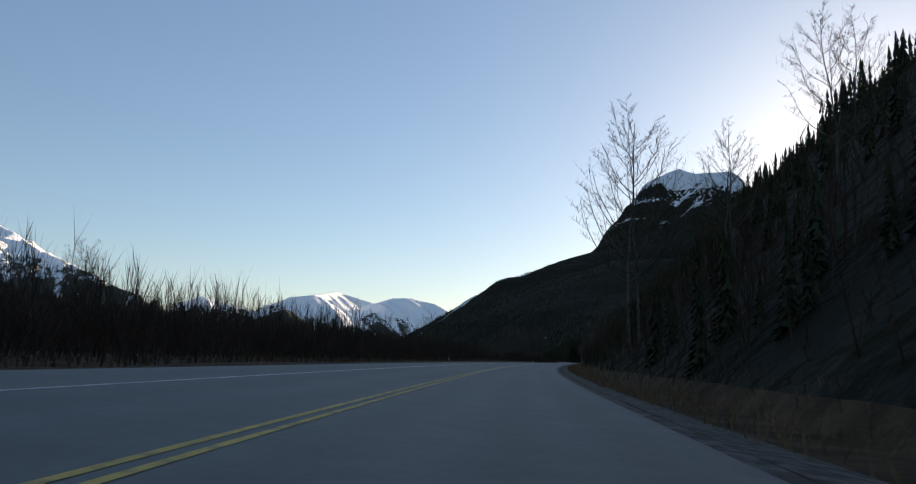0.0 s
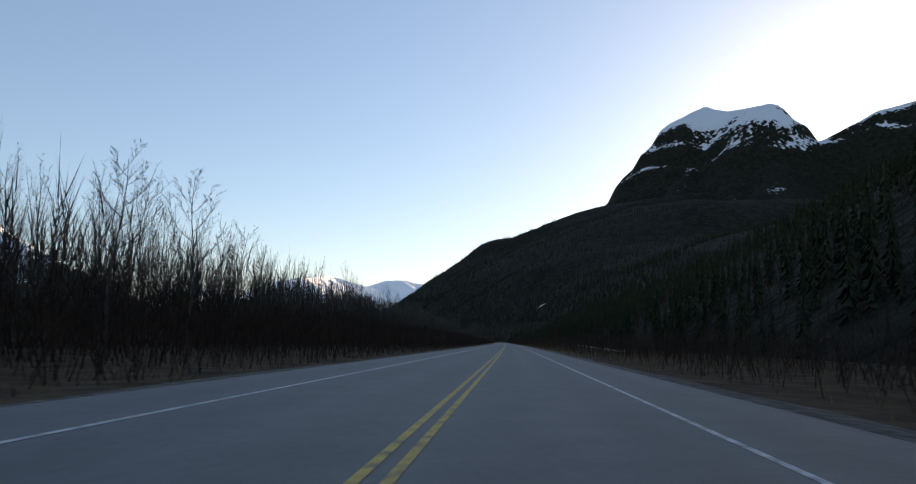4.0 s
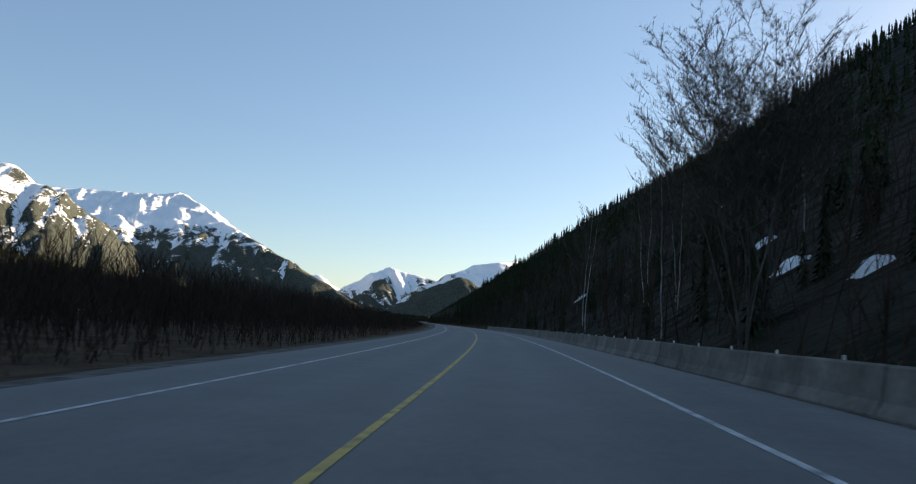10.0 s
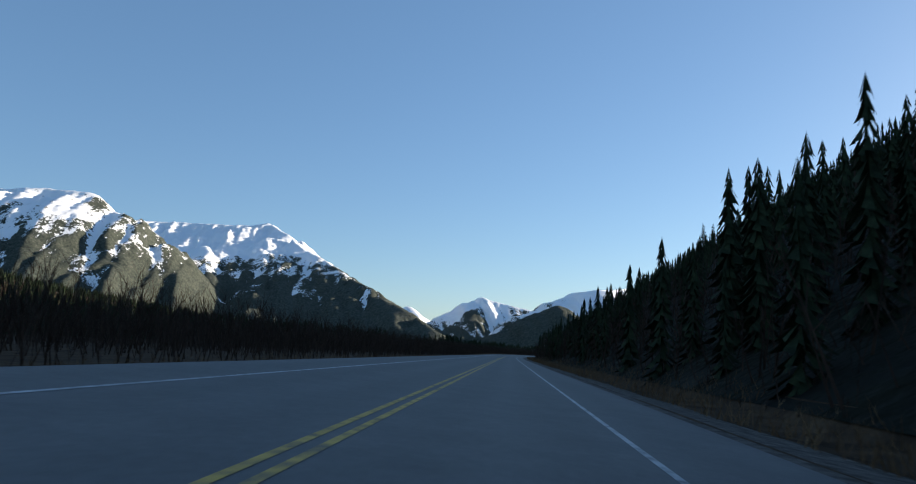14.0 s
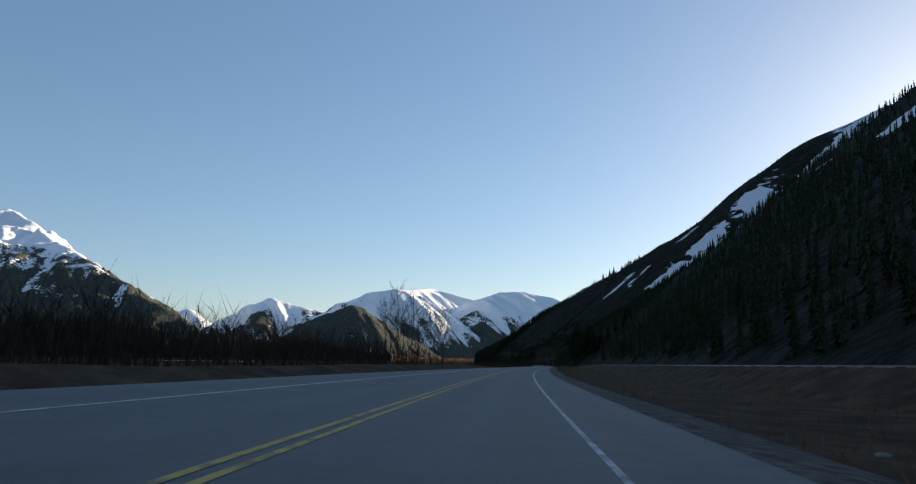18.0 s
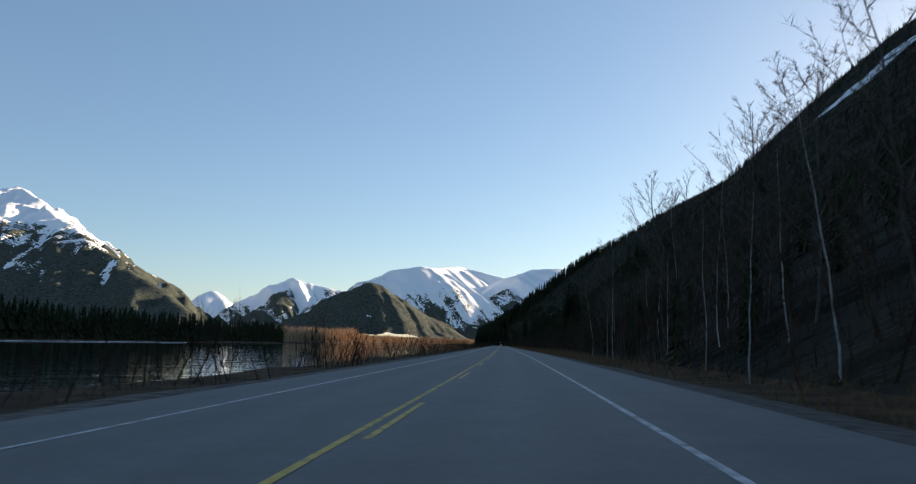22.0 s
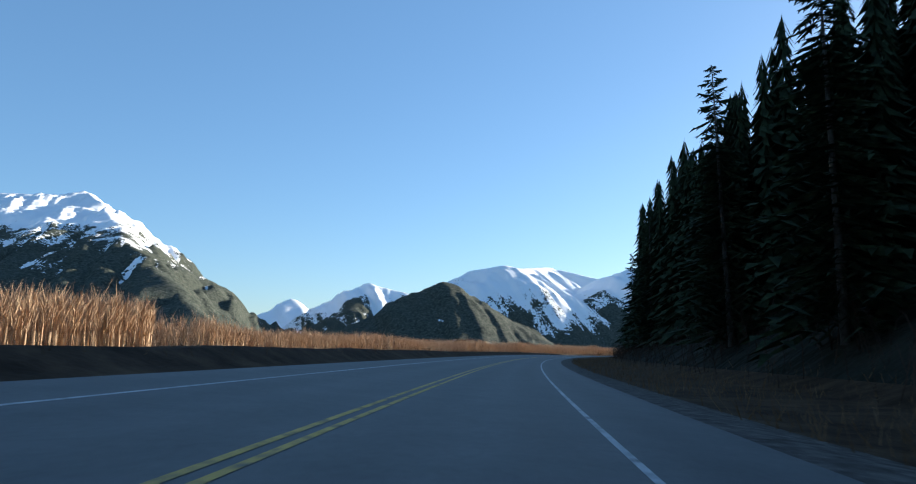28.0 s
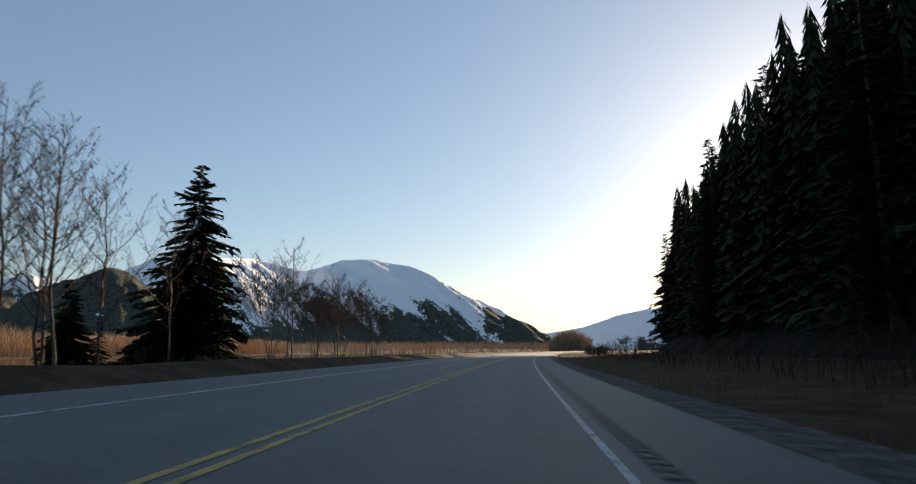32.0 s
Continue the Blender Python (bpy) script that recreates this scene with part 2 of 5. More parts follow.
_rg.inputs[1].default_value, _rg.inputs[2].default_value, _rg.inputs[3].default_value, _rg.inputs[4].default_value = 0.3, 0.7, 0.93, 1.06
_l.new(_pn.outputs["Fac"], _rg.inputs[0])
_l.new(_rg.outputs[0], _ad.inputs[2])
_hs = _n.new("ShaderNodeHueSaturation")
_l.new(_was, _hs.inputs["Color"])
_l.new(_ad.outputs[0], _hs.inputs["Value"])
_l.new(_hs.outputs["Color"], _b.inputs["Base Color"])

# ---------------------------------------------------------------- the line of the road
STEP = 19.0                           # units between stations, half a second of driving
HEADING = [-30.10, -33.86, -36.12, -36.68, -35.72, -33.88, -31.48, -30.72, -30.10, -29.76, -29.69, -29.63, -29.16, -28.95, -29.50, -29.39, -29.14, -29.33, -23.72, -19.25, -13.44, -8.34, -6.76, -5.94, -5.94, -5.98, -5.84, -5.83, -5.99, -6.06, -6.31, -7.53, -11.09, -12.90, -16.61, -19.00, -21.89, -24.36, -25.33, -24.84, -25.25, -23.81, -22.15, -20.96, -19.19, -18.19, -18.30, -18.28, -18.68, -18.11, -17.90, -16.06, -14.38, -12.75, -11.40, -10.89, -12.13, -15.98, -20.20, -24.51, -24.89, -25.32, -26.97, -31.34, -34.50]                    # degrees from +y, one a station
AHEAD = [-36.5, -38.5, -40.5, -42, -42.5, -42.5, -42, -41, -40, -40]
BEHIND = [-16, -20, -24, -27.5]
heads = np.radians(np.array(BEHIND + HEADING + AHEAD))
FIRST = -len(BEHIND) * 0.5
ways = np.stack([-np.sin(heads), np.cos(heads)], 1)
knots = np.concatenate([np.zeros((1, 2)), np.cumsum((ways[1:] + ways[:-1]) * STEP / 2, 0)])
knots -= knots[len(BEHIND)]
LAST = FIRST + 0.5 * (len(heads) - 1)


def on_road(t, l=0.0):
    """Plan places at station t (seconds of driving), l units right of the driven line."""
    t = np.asarray(t, float)
    g = np.clip((t - FIRST) / 0.5, 0, len(heads) - 1.0001)
    i = g.astype(int)
    u = (g - i)[..., None]
    a, b, da, db = knots[i], knots[i + 1], ways[i] * STEP, ways[i + 1] * STEP
    p = (2 * u**3 - 3 * u**2 + 1) * a + (u**3 - 2 * u**2 + u) * da + (-2 * u**3 + 3 * u**2) * b + (u**3 - u**2) * db
    d = (6 * u**2 - 6 * u) * a + (3 * u**2 - 4 * u + 1) * da + (-6 * u**2 + 6 * u) * b + (3 * u**2 - 2 * u) * db
    d = d / np.linalg.norm(d, axis=-1, keepdims=True)
    right = np.stack([d[..., 1], -d[..., 0]], -1)
    return p + right * np.asarray(l, float)[..., None]


def heading_at(t):
    return math.degrees(np.interp(t, FIRST + 0.5 * np.arange(len(heads)), heads))


def table(t, text):
    """A value along the road from a short 'station:value' list."""
    q = [p.split(":") for p in text.split()]
    return np.interp(t, [float(a) for a, _ in q], [float(b) for _, b in q])


def centre(t):      # the yellow line, units right of the driven line
    return EYE * table(t, "0:-2.61 1:-1.89 2:-2.0 3:-1.33 3.5:-1.08 5.5:-0.6 6:-1.33 7:-0.65 8:-0.53 9:-1.08 10:-1.15 11:-0.76 12:-1.54 13:-2.03 13.5:-1.85 15.5:-1.44 16:-1.79 17:-1.74 18:-2.33 19:-2.19 20:-1.32 21:-1.43 22:-1.75 23:-1.16 24:-1.63 25:-2.19 27.5:-1.85 28:-2.22 29:-2.31 30:-2.24 31:-1.68 32:-2.49 34:-2.0")


def bank(t):        # crossfall, rising to the left where positive
    return np.tan(np.radians(table(t, "-2:3 0:3.8 1:1.7 2:-0.8 3:-0.4 3.5:0.4 5.5:0.6 6:1.9 7:1.2 8:1.2 9:-2.2 10:-1.1 11:2.1 12:3.6 13:3.5 15.5:4.9 16:4.9 17:4.2 18:3.4 19:0.6 20:-0.4 21:-0.6 22:-1.5 23:-0.4 24:0.4 25:0.5 27.5:3.4 28:3.5 29:4.2 30:0.1 31:2.3 32:2.9 36:1")))


LEFT_EDGE, RIGHT_EDGE = -LANE - 1.9 * EYE, LANE + 2.2 * EYE     # pavement, from the yellow line


def right_edge(t):
    return centre(t) + RIGHT_EDGE + EYE * table(t, "24.4:0 24.7:3.5 25.2:4 25.5:0")


def left_edge(t):
    return centre(t) + LEFT_EDGE


WATER_Z = -0.30


def shore(t):       # plan distance from the driven line to the near waterline
    return table(t, "-2:30 0:30 1.3:30 1.6:12 1.8:6 2.2:3.4 2.6:2.8 2.9:14 3.3:40 7:40 7.7:7 8.6:6 9:12 9.6:40 10.8:40 11.4:5 11.9:3.4 13.6:3.4 14.2:30 19.15:30 19.5:5 19.8:2.7 26:2.7 27.6:2.6 28:3.4 29.4:3.4 29.7:2.3 30.5:2.4 31:4 40:5")


def berm(t):        # height of the bank beside the left shoulder
    return table(t, "0:0.05 0.8:0.10 1.5:0 15:0 15.6:0.12 18.6:0.14 19.0:0 27.7:0 28:0.19 29.3:0.19 29.6:0 30.5:0 30.8:0.14 34:0.14")


def hill_slope(t):
    # steepened near station 33.3, hidden by trees, to keep sun off the far bank
    return table(t, "-2:1.0 0:1.0 1:1.0 2:1.08 2.8:1.1 3.4:1.0 4:0.86 5:0.62 6:0.5 7.5:0.52 8.5:0.6 9.5:0.64 10.6:0.66 11.1:0.76 12:0.70 13.5:0.70 15:0.62 16:0.64 17:0.68 18.3:0.78 19:0.86 20:0.88 21:0.80 21.8:0.64 22.8:0.60 24:0.85 24.8:0.64 25.8:0.62 26.4:0.78 27:0.86 28:0.74 29:0.66 31:0.66 32.3:0.8 33.3:0.95 34.4:0.6 40:0.55")


def hill_top(t):
    # stations 28 to 33.5 raised behind the roadside trees to shade the far bank
    return table(t, "-2:38 0:38 2.3:56 3:52 4.5:36 5.3:18 7:16 8:30 9:40 10.5:44 11.2:48 12:80 14:95 16:85 18:120 22:120 24:105 26:75 27.5:80 29:110 31:100 32.5:90 33.5:60 34.3:28 35.5:8 36.5:3 40:3")


def hill_foot(t):   # where the slope begins, right of the driven line
    return table(t, "-2:1.4 2.6:1.5 3:2.6 3.6:3.2 4.4:4.7 8.2:4.7 8.8:1.9 11:1.5 16:1.6 16.8:2.2 17.35:2.6 17.8:5.0 20:5.0 20.4:3.2 20.8:1.7 22.3:1.7 22.8:2.6 25:3.0 27.5:2.4 29.4:2.6 30.2:3.7 30.8:4.6 32:4.6 32.8:5.0 33.6:8 34.5:14 37:20 40:26")


def noise2(x, y, seed=0, octaves=5, gain=0.5, ridged=False):
    """Value noise on plan places, -1..1."""
    out, amp, norm = np.zeros_like(x, dtype=float), 1.0, 0.0
    rng = np.random.RandomState(seed)
    lat = rng.rand(256, 256) * 2 - 1
    for o in range(octaves):
        xi, yi = np.floor(x).astype(int), np.floor(y).astype(int)
        u, v = x - xi, y - yi
        u, v = u * u * (3 - 2 * u), v * v * (3 - 2 * v)
        g = lambda a, b: lat[a % 256, b % 256]
        k = (g(xi, yi) * (1 - u) + g(xi + 1, yi) * u) * (1 - v) + (g(xi, yi + 1) * (1 - u) + g(xi + 1, yi + 1) * u) * v
        out += amp * ((1 - 2 * np.abs(k)) if ridged else k)
        norm += amp
        amp *= gain
        x, y = x * 2.03 + 17.3, y * 2.03 + 41.7
    return out / norm


# a fine polyline of the driven line, to find the nearest station of a place
_ft = np.arange(FIRST, LAST, 0.02)
_fp = on_road(_ft)
_fd = np.gradient(_fp, axis=0)


def nearest(X, Y):
    """Station and signed distance right of the driven line, for arrays of places."""
    sh = X.shape
    P = np.stack([X.ravel(), Y.ravel()], 1)
    T, L = np.empty(len(P)), np.empty(len(P))
    for a in range(0, len(P), 3000):
        q = P[a:a + 3000]
        d2 = ((q[:, None, :] - _fp[None, ::3, :]) ** 2).sum(2)
        j = d2.argmin(1) * 3
        w = q - _fp[j]
        side = np.sign(w[:, 0] * _fd[j, 1] - w[:, 1] * _fd[j, 0])
        T[a:a + 3000], L[a:a + 3000] = _ft[j], np.sqrt(d2.min(1)) * np.where(side == 0, 1, side)
    return T.reshape(sh), L.reshape(sh)


def slope_z(t, l, x, y):
    """Height of the hillside right of the road."""
    d = np.maximum(l - hill_foot(t), 0)
    top = hill_top(t)
    rough = 1 + 0.16 * noise2(x / 38.0, y / 38.0, 3) + 0.06 * noise2(x / 9.0, y / 9.0, 5)
    z = hill_slope(t) * d * rough
    z = z * (1 + (0.14 * np.clip(d / 30, 0, 1) - 0.06) * np.clip((t - 22.2) / 1.0, 0, 1) * np.clip((26.4 - t) / 0.6, 0, 1))
    z = z + 0.6 * np.clip(d / 2.2, 0, 1) * np.clip((t - 16.7) / 0.3, 0, 1) * np.clip((17.8 - t) / 0.25, 0, 1)
    return top * (1 - np.exp(-z / top * (1 + 0.5 * z / top))) - 0.10


def ground_z(t, l, x, y):
    """Height of the verge, banks and river bed beside the pavement, at l right of the driven line."""
    b, le, re = bank(t), left_edge(t), right_edge(t)
    n = noise2(x * 1.3, y * 1.3, 9, 3)
    zr = -b * re - np.clip((l - re) / (3 * EYE), 0, 1) * 0.07 + 0.02 * n * np.clip((l - re) / 0.6, 0, 1)
    d = np.maximum(l - hill_foot(t), 0)
    zr = np.where(d > 0, np.maximum(zr, slope_z(t, l, x, y)) , zr) * 1.0
    o = le - l
    lift = berm(t) * np.clip((o - 0.22) / 0.3, 0, 1) * np.clip((2.0 - o) / 0.9, 0, 1)
    fall = np.clip((o) / (3 * EYE), 0, 1) * 0.06
    zl = -b * le * np.clip(1 - o / 2.0, 0, 1) - fall + lift + 0.03 * n * np.clip(o / 0.5, 0, 1)
    wet = np.clip((-l - shore(t)) / 0.8 + 0.5, 0, 1)
    zl = zl * (1 - wet) + (WATER_Z - 0.15) * wet
    return np.where(l > re, zr, np.where(l < le, zl, -b * l))


# ---------------------------------------------------------------- mesh helpers
def sheet(name, V, mat, smooth=True, attr=None):
    """A mesh from a grid of places V[rows, columns, 3]."""
    r, c = V.shape[:2]
    i = np.arange((r - 1) * (c - 1))
    a = (i // (c - 1)) * c + i % (c - 1)
    F = np.stack([a, a + 1, a + c + 1, a + c], 1)
    return raw(name, V.reshape(-1, 3), F, mat, smooth, attr)


def raw(name, V, F, mats, smooth=False, attr=None, slots=None):
    V, F = np.asarray(V, np.float32), np.asarray(F, np.int32)
    me = bpy.data.meshes.new(name)
    k = F.shape[1]
    me.vertices.add(len(V))
    me.vertices.foreach_set("co", V.ravel())
    me.loops.add(F.size)
    me.loops.foreach_set("vertex_index", F.ravel())
    me.polygons.add(len(F))
    me.polygons.foreach_set("loop_start", np.arange(len(F), dtype=np.int32) * k)
    if smooth:
        me.polygons.foreach_set("use_smooth", np.ones(len(F), bool))
    for m in (mats if isinstance(mats, (list, tuple)) else [mats]):
        me.materials.append(m)
    if slots is not None:
        me.polygons.foreach_set("material_index", np.asarray(slots, np.int32))
    if attr is not None:
        at = me.attributes.new("snow", "FLOAT", "POINT")
        at.data.foreach_set("value", np.asarray(attr, np.float32).ravel())
    me.update(calc_edges=True)
    me.validate()
    return me


def part(name, bm, material, parent, label=""):
    me = bpy.data.meshes.new(name)
    bm.to_mesh(me)
    bm.free()
    me.materials.append(material)
    ob = new(name, me)
    ob.parent = parent
    return tagged(ob, label) if label else ob


def part_of(name, me, parent, label=""):
    ob = new(name, me)
    ob.parent = parent
    return tagged(ob, label) if label else ob


def thing(name, label, category, group="", kind=""):
    return tagged(new(name), label, category, group, kind)


def box(bm, x0, y0, z0, x1, y1, z1, bevel=0.0):
    vs = bmesh.ops.create_cube(bm, size=1.0)["verts"]
    for v in vs:
        v.co = Vector(((x0 + x1) / 2 + v.co.x * (x1 - x0), (y0 + y1) / 2 + v.co.y * (y1 - y0), (z0 + z1) / 2 + v.co.z * (z1 - z0)))
    if bevel:
        bmesh.ops.bevel(bm, geom=list({e for v in vs for e in v.link_edges}), offset=bevel, segments=1, affect="EDGES")
    return bm


def tube(points, radii, sides=5):
    """Vertices and quads of a tapered tube along points."""
    P, R = np.asarray(points, float), np.asarray(radii, float)
    d = np.gradient(P, axis=0)
    d /= np.linalg.norm(d, axis=1, keepdims=True) + 1e-9
    ref = np.where(np.abs(d[:, 2:3]) > 0.9, np.array([[1.0, 0, 0]]), np.array([[0, 0, 1.0]]))
    u = np.cross(d, ref)
    u /= np.linalg.norm(u, axis=1, keepdims=True) + 1e-9
    v = np.cross(d, u)
    a = np.linspace(0, 2 * np.pi, sides, endpoint=False)
    V = P[:, None, :] + R[:, None, None] * (np.cos(a)[None, :, None] * u[:, None, :] + np.sin(a)[None, :, None] * v[:, None, :])
    n = len(P)
    F = []
    for i in range(n - 1):
        for j in range(sides):
            F.append((i * sides + j, i * sides + (j + 1) % sides, (i + 1) * sides + (j + 1) % sides, (i + 1) * sides + j))
    return V.reshape(-1, 3), np.array(F)


class Heap:
    """Gathers pieces into one mesh."""
    def __init__(self):
        self.v, self.f, self.n = [], [], 0

    def add(self, V, F):
        self.v.append(np.asarray(V, np.float32))
        self.f.append(np.asarray(F, np.int32) + self.n)
        self.n += len(V)

    def mesh(self, name, mat, smooth=False):
        return raw(name, np.concatenate(self.v), np.concatenate(self.f), mat, smooth)


# ---------------------------------------------------------------- ground, road and water
ts = np.arange(FIRST + 0.1, LAST - 0.1, 0.025)


def ribbon(name, lats, mat, zfun, kind="structure", label="", category="", st=ts, attr=False):
    """A sheet along the road; lats: columns as functions of the station or numbers."""
    cols = [np.broadcast_to(f(st) if callable(f) else f, st.shape) for f in lats]
    V = np.stack([np.concatenate([(p := on_road(st, c)), zfun(st, c, p[:, 0], p[:, 1])[:, None]], 1) for c in cols], 1)
    lane = np.stack([c - centre(st) for c in cols], 1)[:, ::-1] / LANE if attr else None
    ob = new(name, sheet(name, V[:, ::-1], mat, True, lane))
    return tagged(ob, label, category, "", kind)


road_z = lambda t, l, x, y: -bank(t) * l
ribbon("road", [left_edge, lambda t: centre(t) - LANE, lambda t: centre(t) - LANE * 0.5, centre, lambda t: centre(t) + LANE * 0.5, lambda t: centre(t) + LANE, right_edge],
       ASPHALT, road_z, label="worn grey two-lane asphalt highway", category="road", attr=True)
ribbon("gravel_shoulder_left", [lambda t: left_edge(t) - 1.3 * EYE, lambda t: left_edge(t) - 0.6 * EYE, lambda t: left_edge(t) + 0.02], GRAVEL,
       lambda t, l, x, y: ground_z(t, np.minimum(l, left_edge(t) - 1e-4), x, y) + 0.004 - 0.012 * (l > left_edge(t)), label="strip of loose dark gravel beside the asphalt", category="road shoulder")
ribbon("gravel_shoulder_right", [lambda t: right_edge(t) - 0.02, lambda t: right_edge(t) + 0.9 * EYE, lambda t: right_edge(t) + 2.0 * EYE], GRAVEL,
       lambda t, l, x, y: ground_z(t, np.maximum(l, right_edge(t) + 1e-4), x, y) + 0.004 - 0.012 * (l < right_edge(t)), label="strip of loose dark gravel beside the asphalt", category="road shoulder")
rights = [lambda t, k=k: right_edge(t) + k * (hill_foot(t) + 0.15 - right_edge(t)) for k in (-0.05, 0.1, 0.22, 0.36, 0.52, 0.68, 0.84, 1.0)]
slopes = [lambda t, k=k: hill_foot(t) + k for k in (0.05, 0.4, 0.8, 1.3, 1.9, 2.7, 3.7, 5.0, 6.6, 8.5, 10.5, 13.0)]
ribbon("ground_right", rights, VERGE, lambda t, l, x, y: ground_z(t, np.maximum(l, right_edge(t) + 1e-4), x, y) - 0.02 * (l < right_edge(t)),
       label="strip of dead winter grass and earth below the hillside", category="ground")
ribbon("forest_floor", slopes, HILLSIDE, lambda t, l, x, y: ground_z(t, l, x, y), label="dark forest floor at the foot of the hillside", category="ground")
lefts = [lambda t, k=k: left_edge(t) - k for k in (9.0, 7.0, 5.5, 4.4, 3.6, 3.0, 2.5, 2.1, 1.75, 1.45, 1.2, 0.95, 0.72, 0.5, 0.32, 0.18, 0.08, -0.05)]
ribbon("ground_left", lefts, VERGE, lambda t, l, x, y: ground_z(t, np.minimum(l, left_edge(t) - 1e-4), x, y) - 0.02 * (l > left_edge(t)),
       label="brown earth bank between the road and the river", category="ground")


def line(name, mat, off, width, spans, label):
    for a, b in spans:
        st = np.linspace(a, b, max(2, int((b - a) / 0.025)))
        if len(st) > 1:
            ribbon(name, [lambda t: centre(t) + off - width / 2, lambda t: centre(t) + off + width / 2], mat, lambda t, l, x, y: -bank(t) * l + 0.0009, label=label, category="road marking", st=st)


W = 0.108 * U
line("edge_line_right", WHITE, LANE, W, [(0.75, 36.5)], "worn white edge line on asphalt")
line("edge_line_left", WHITE, -LANE, W, [(FIRST + 0.2, 36.5)], "worn white edge line on asphalt")
line("yellow_line_left", YELLOW, -0.13 * U, W, [(FIRST + 0.2, 12.55)] + [(a, a + 0.024) for a in np.arange(12.594, 13.2, 0.068)] + [(13.25, 20.9), (21.6, 36.5)], "faded yellow centre line on asphalt")
line("yellow_line_right", YELLOW, 0.13 * U, W, [(FIRST + 0.2, 6.4)] + [(a, a + 0.024) for a in np.arange(11.95, 12.6, 0.068)] + [(13.25, 20.9)] + [(a, a + 0.024) for a in np.arange(20.95, 23.2, 0.068)] + [(23.3, 36.5)], "faded yellow centre line on asphalt")

# ---------------------------------------------------------------- hillside, valley floor, river
def far_shore(t):
    return table(t, "-2:70 0:60 1:30 2:22 2.8:26 3.2:60 7:60 8:30 9.5:70 11:46 12:36 13.5:36 15:45 19:38 23:44 26:40 28:42 30:50 32:60 40:90")


gx, gy = np.meshgrid(np.arange(-60, 860, 5.0), np.arange(-110, 1500, 5.0))
gt, gl = nearest(gx, gy)
hz = slope_z(gt, gl, gx, gy) - 0.5 * np.clip((16 - gl) / 5, 0, 1)
for _ in range(2):
    hz[1:-1, 1:-1] = (hz[1:-1, 1:-1] * 2 + hz[:-2, 1:-1] + hz[2:, 1:-1] + hz[1:-1, :-2] + hz[1:-1, 2:]) / 6
keep = (gl > 9.0) & (gl < 330) & (gt < 34.4)


def patch(name, X, Y, Z, keep, mat, snow):
    """A sheet of those grid cells whose corners are all kept."""
    r, c = X.shape
    q = keep[:-1, :-1] & keep[1:, :-1] & keep[:-1, 1:] & keep[1:, 1:]
    i, j = np.nonzero(q)
    a = i * c + j
    F = np.stack([a, a + 1, a + c + 1, a + c], 1)
    used, inv = np.unique(F, return_inverse=True)
    V = np.stack([X.ravel(), Y.ravel(), Z.ravel()], 1)[used]
    return raw(name, V, inv.reshape(-1, 4), mat, True, snow.ravel()[used])


streak = noise2(gt * 3.6, gl / 13.0, 21, 3)
bare = np.clip((gt - 18.2) / 0.6, 0, 1) * np.clip((24.8 - gt) / 0.6, 0, 1) * np.clip((hz - 14) / 10, 0, 1) * np.clip((95 - hz) / 14, 0, 1)
hs = -0.6 + bare * (0.92 + 2.6 * streak)
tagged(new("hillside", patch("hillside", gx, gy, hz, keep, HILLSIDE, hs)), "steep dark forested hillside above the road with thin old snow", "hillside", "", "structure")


def foothill(t):    # height of the wooded rise beyond the river
    return table(t, "6:5 8:10 9.5:26 13:38 17:42 20:30 23:14 25:8 27:5")


def valley_z(t, l, x, y):
    d = -l
    wet = np.clip((d - shore(t)) / 1.5, 0, 1) * np.clip((far_shore(t) + 6 * noise2(x / 25.0, y / 25.0, 31, 3) - d) / 2.0, 0, 1)
    up = np.clip((d - 75) / 300, 0, 1)
    dry = -0.12 + 0.25 * np.clip((d - far_shore(t)) / 30, 0, 1) + up * up * (3 - 2 * up) * foothill(t) * (1 + 0.15 * noise2(x / 60.0, y / 60.0, 17, 3))
    return dry * (1 - wet) + (WATER_Z - 0.2) * wet + 0.03 * noise2(x / 3.0, y / 3.0, 7, 2)


vx, vy = np.meshgrid(np.arange(-420, 620, 4.0), np.arange(-140, 1560, 4.0))
vt, vl = nearest(vx, vy)
vz = valley_z(vt, vl, vx, vy)
tagged(new("valley_floor", patch("valley_floor", vx, vy, vz, vl < -8.2, VERGE, vz * 0)), "brown valley floor and gravel bars along the river", "ground", "", "structure")
wx, wy = np.meshgrid(np.linspace(-420, 620, 30), np.linspace(-140, 1560, 40))
tagged(new("water", sheet("water", np.stack([wx, wy, wx * 0 + WATER_Z], 2), WATER)), "still dark river reflecting trees and snowy mountains", "river", "", "structure")
hx, hy = np.meshgrid(np.linspace(-4900, 4900, 25), np.linspace(-3500, 6000, 25))
tagged(new("ground", sheet("ground", np.stack([hx, hy, hx * 0 - 0.9], 2), VERGE)), "flat brown valley ground reaching the horizon", "ground", "", "structure")


# ---------------------------------------------------------------- mountains
def ribs(x, y, width, seed):
    """Ribs that run down to the south: a long side dipping east, a short steep side to the west. Height and place across."""
    w = (x + 0.2 * y) / width + 0.6 * noise2(x / (2.2 * width), y / (4.0 * width), seed, 3) + 0.16 * noise2(x / (0.4 * width), y / (0.8 * width), seed + 1, 3)
    k = w - np.floor(w)
    return np.where(k < 0.76, 1 - k / 0.76, (k - 0.76) / 0.24) * (0.75 + 0.6 * noise2(x / (1.7 * width), y / (4.0 * width), seed + 2, 2)), k


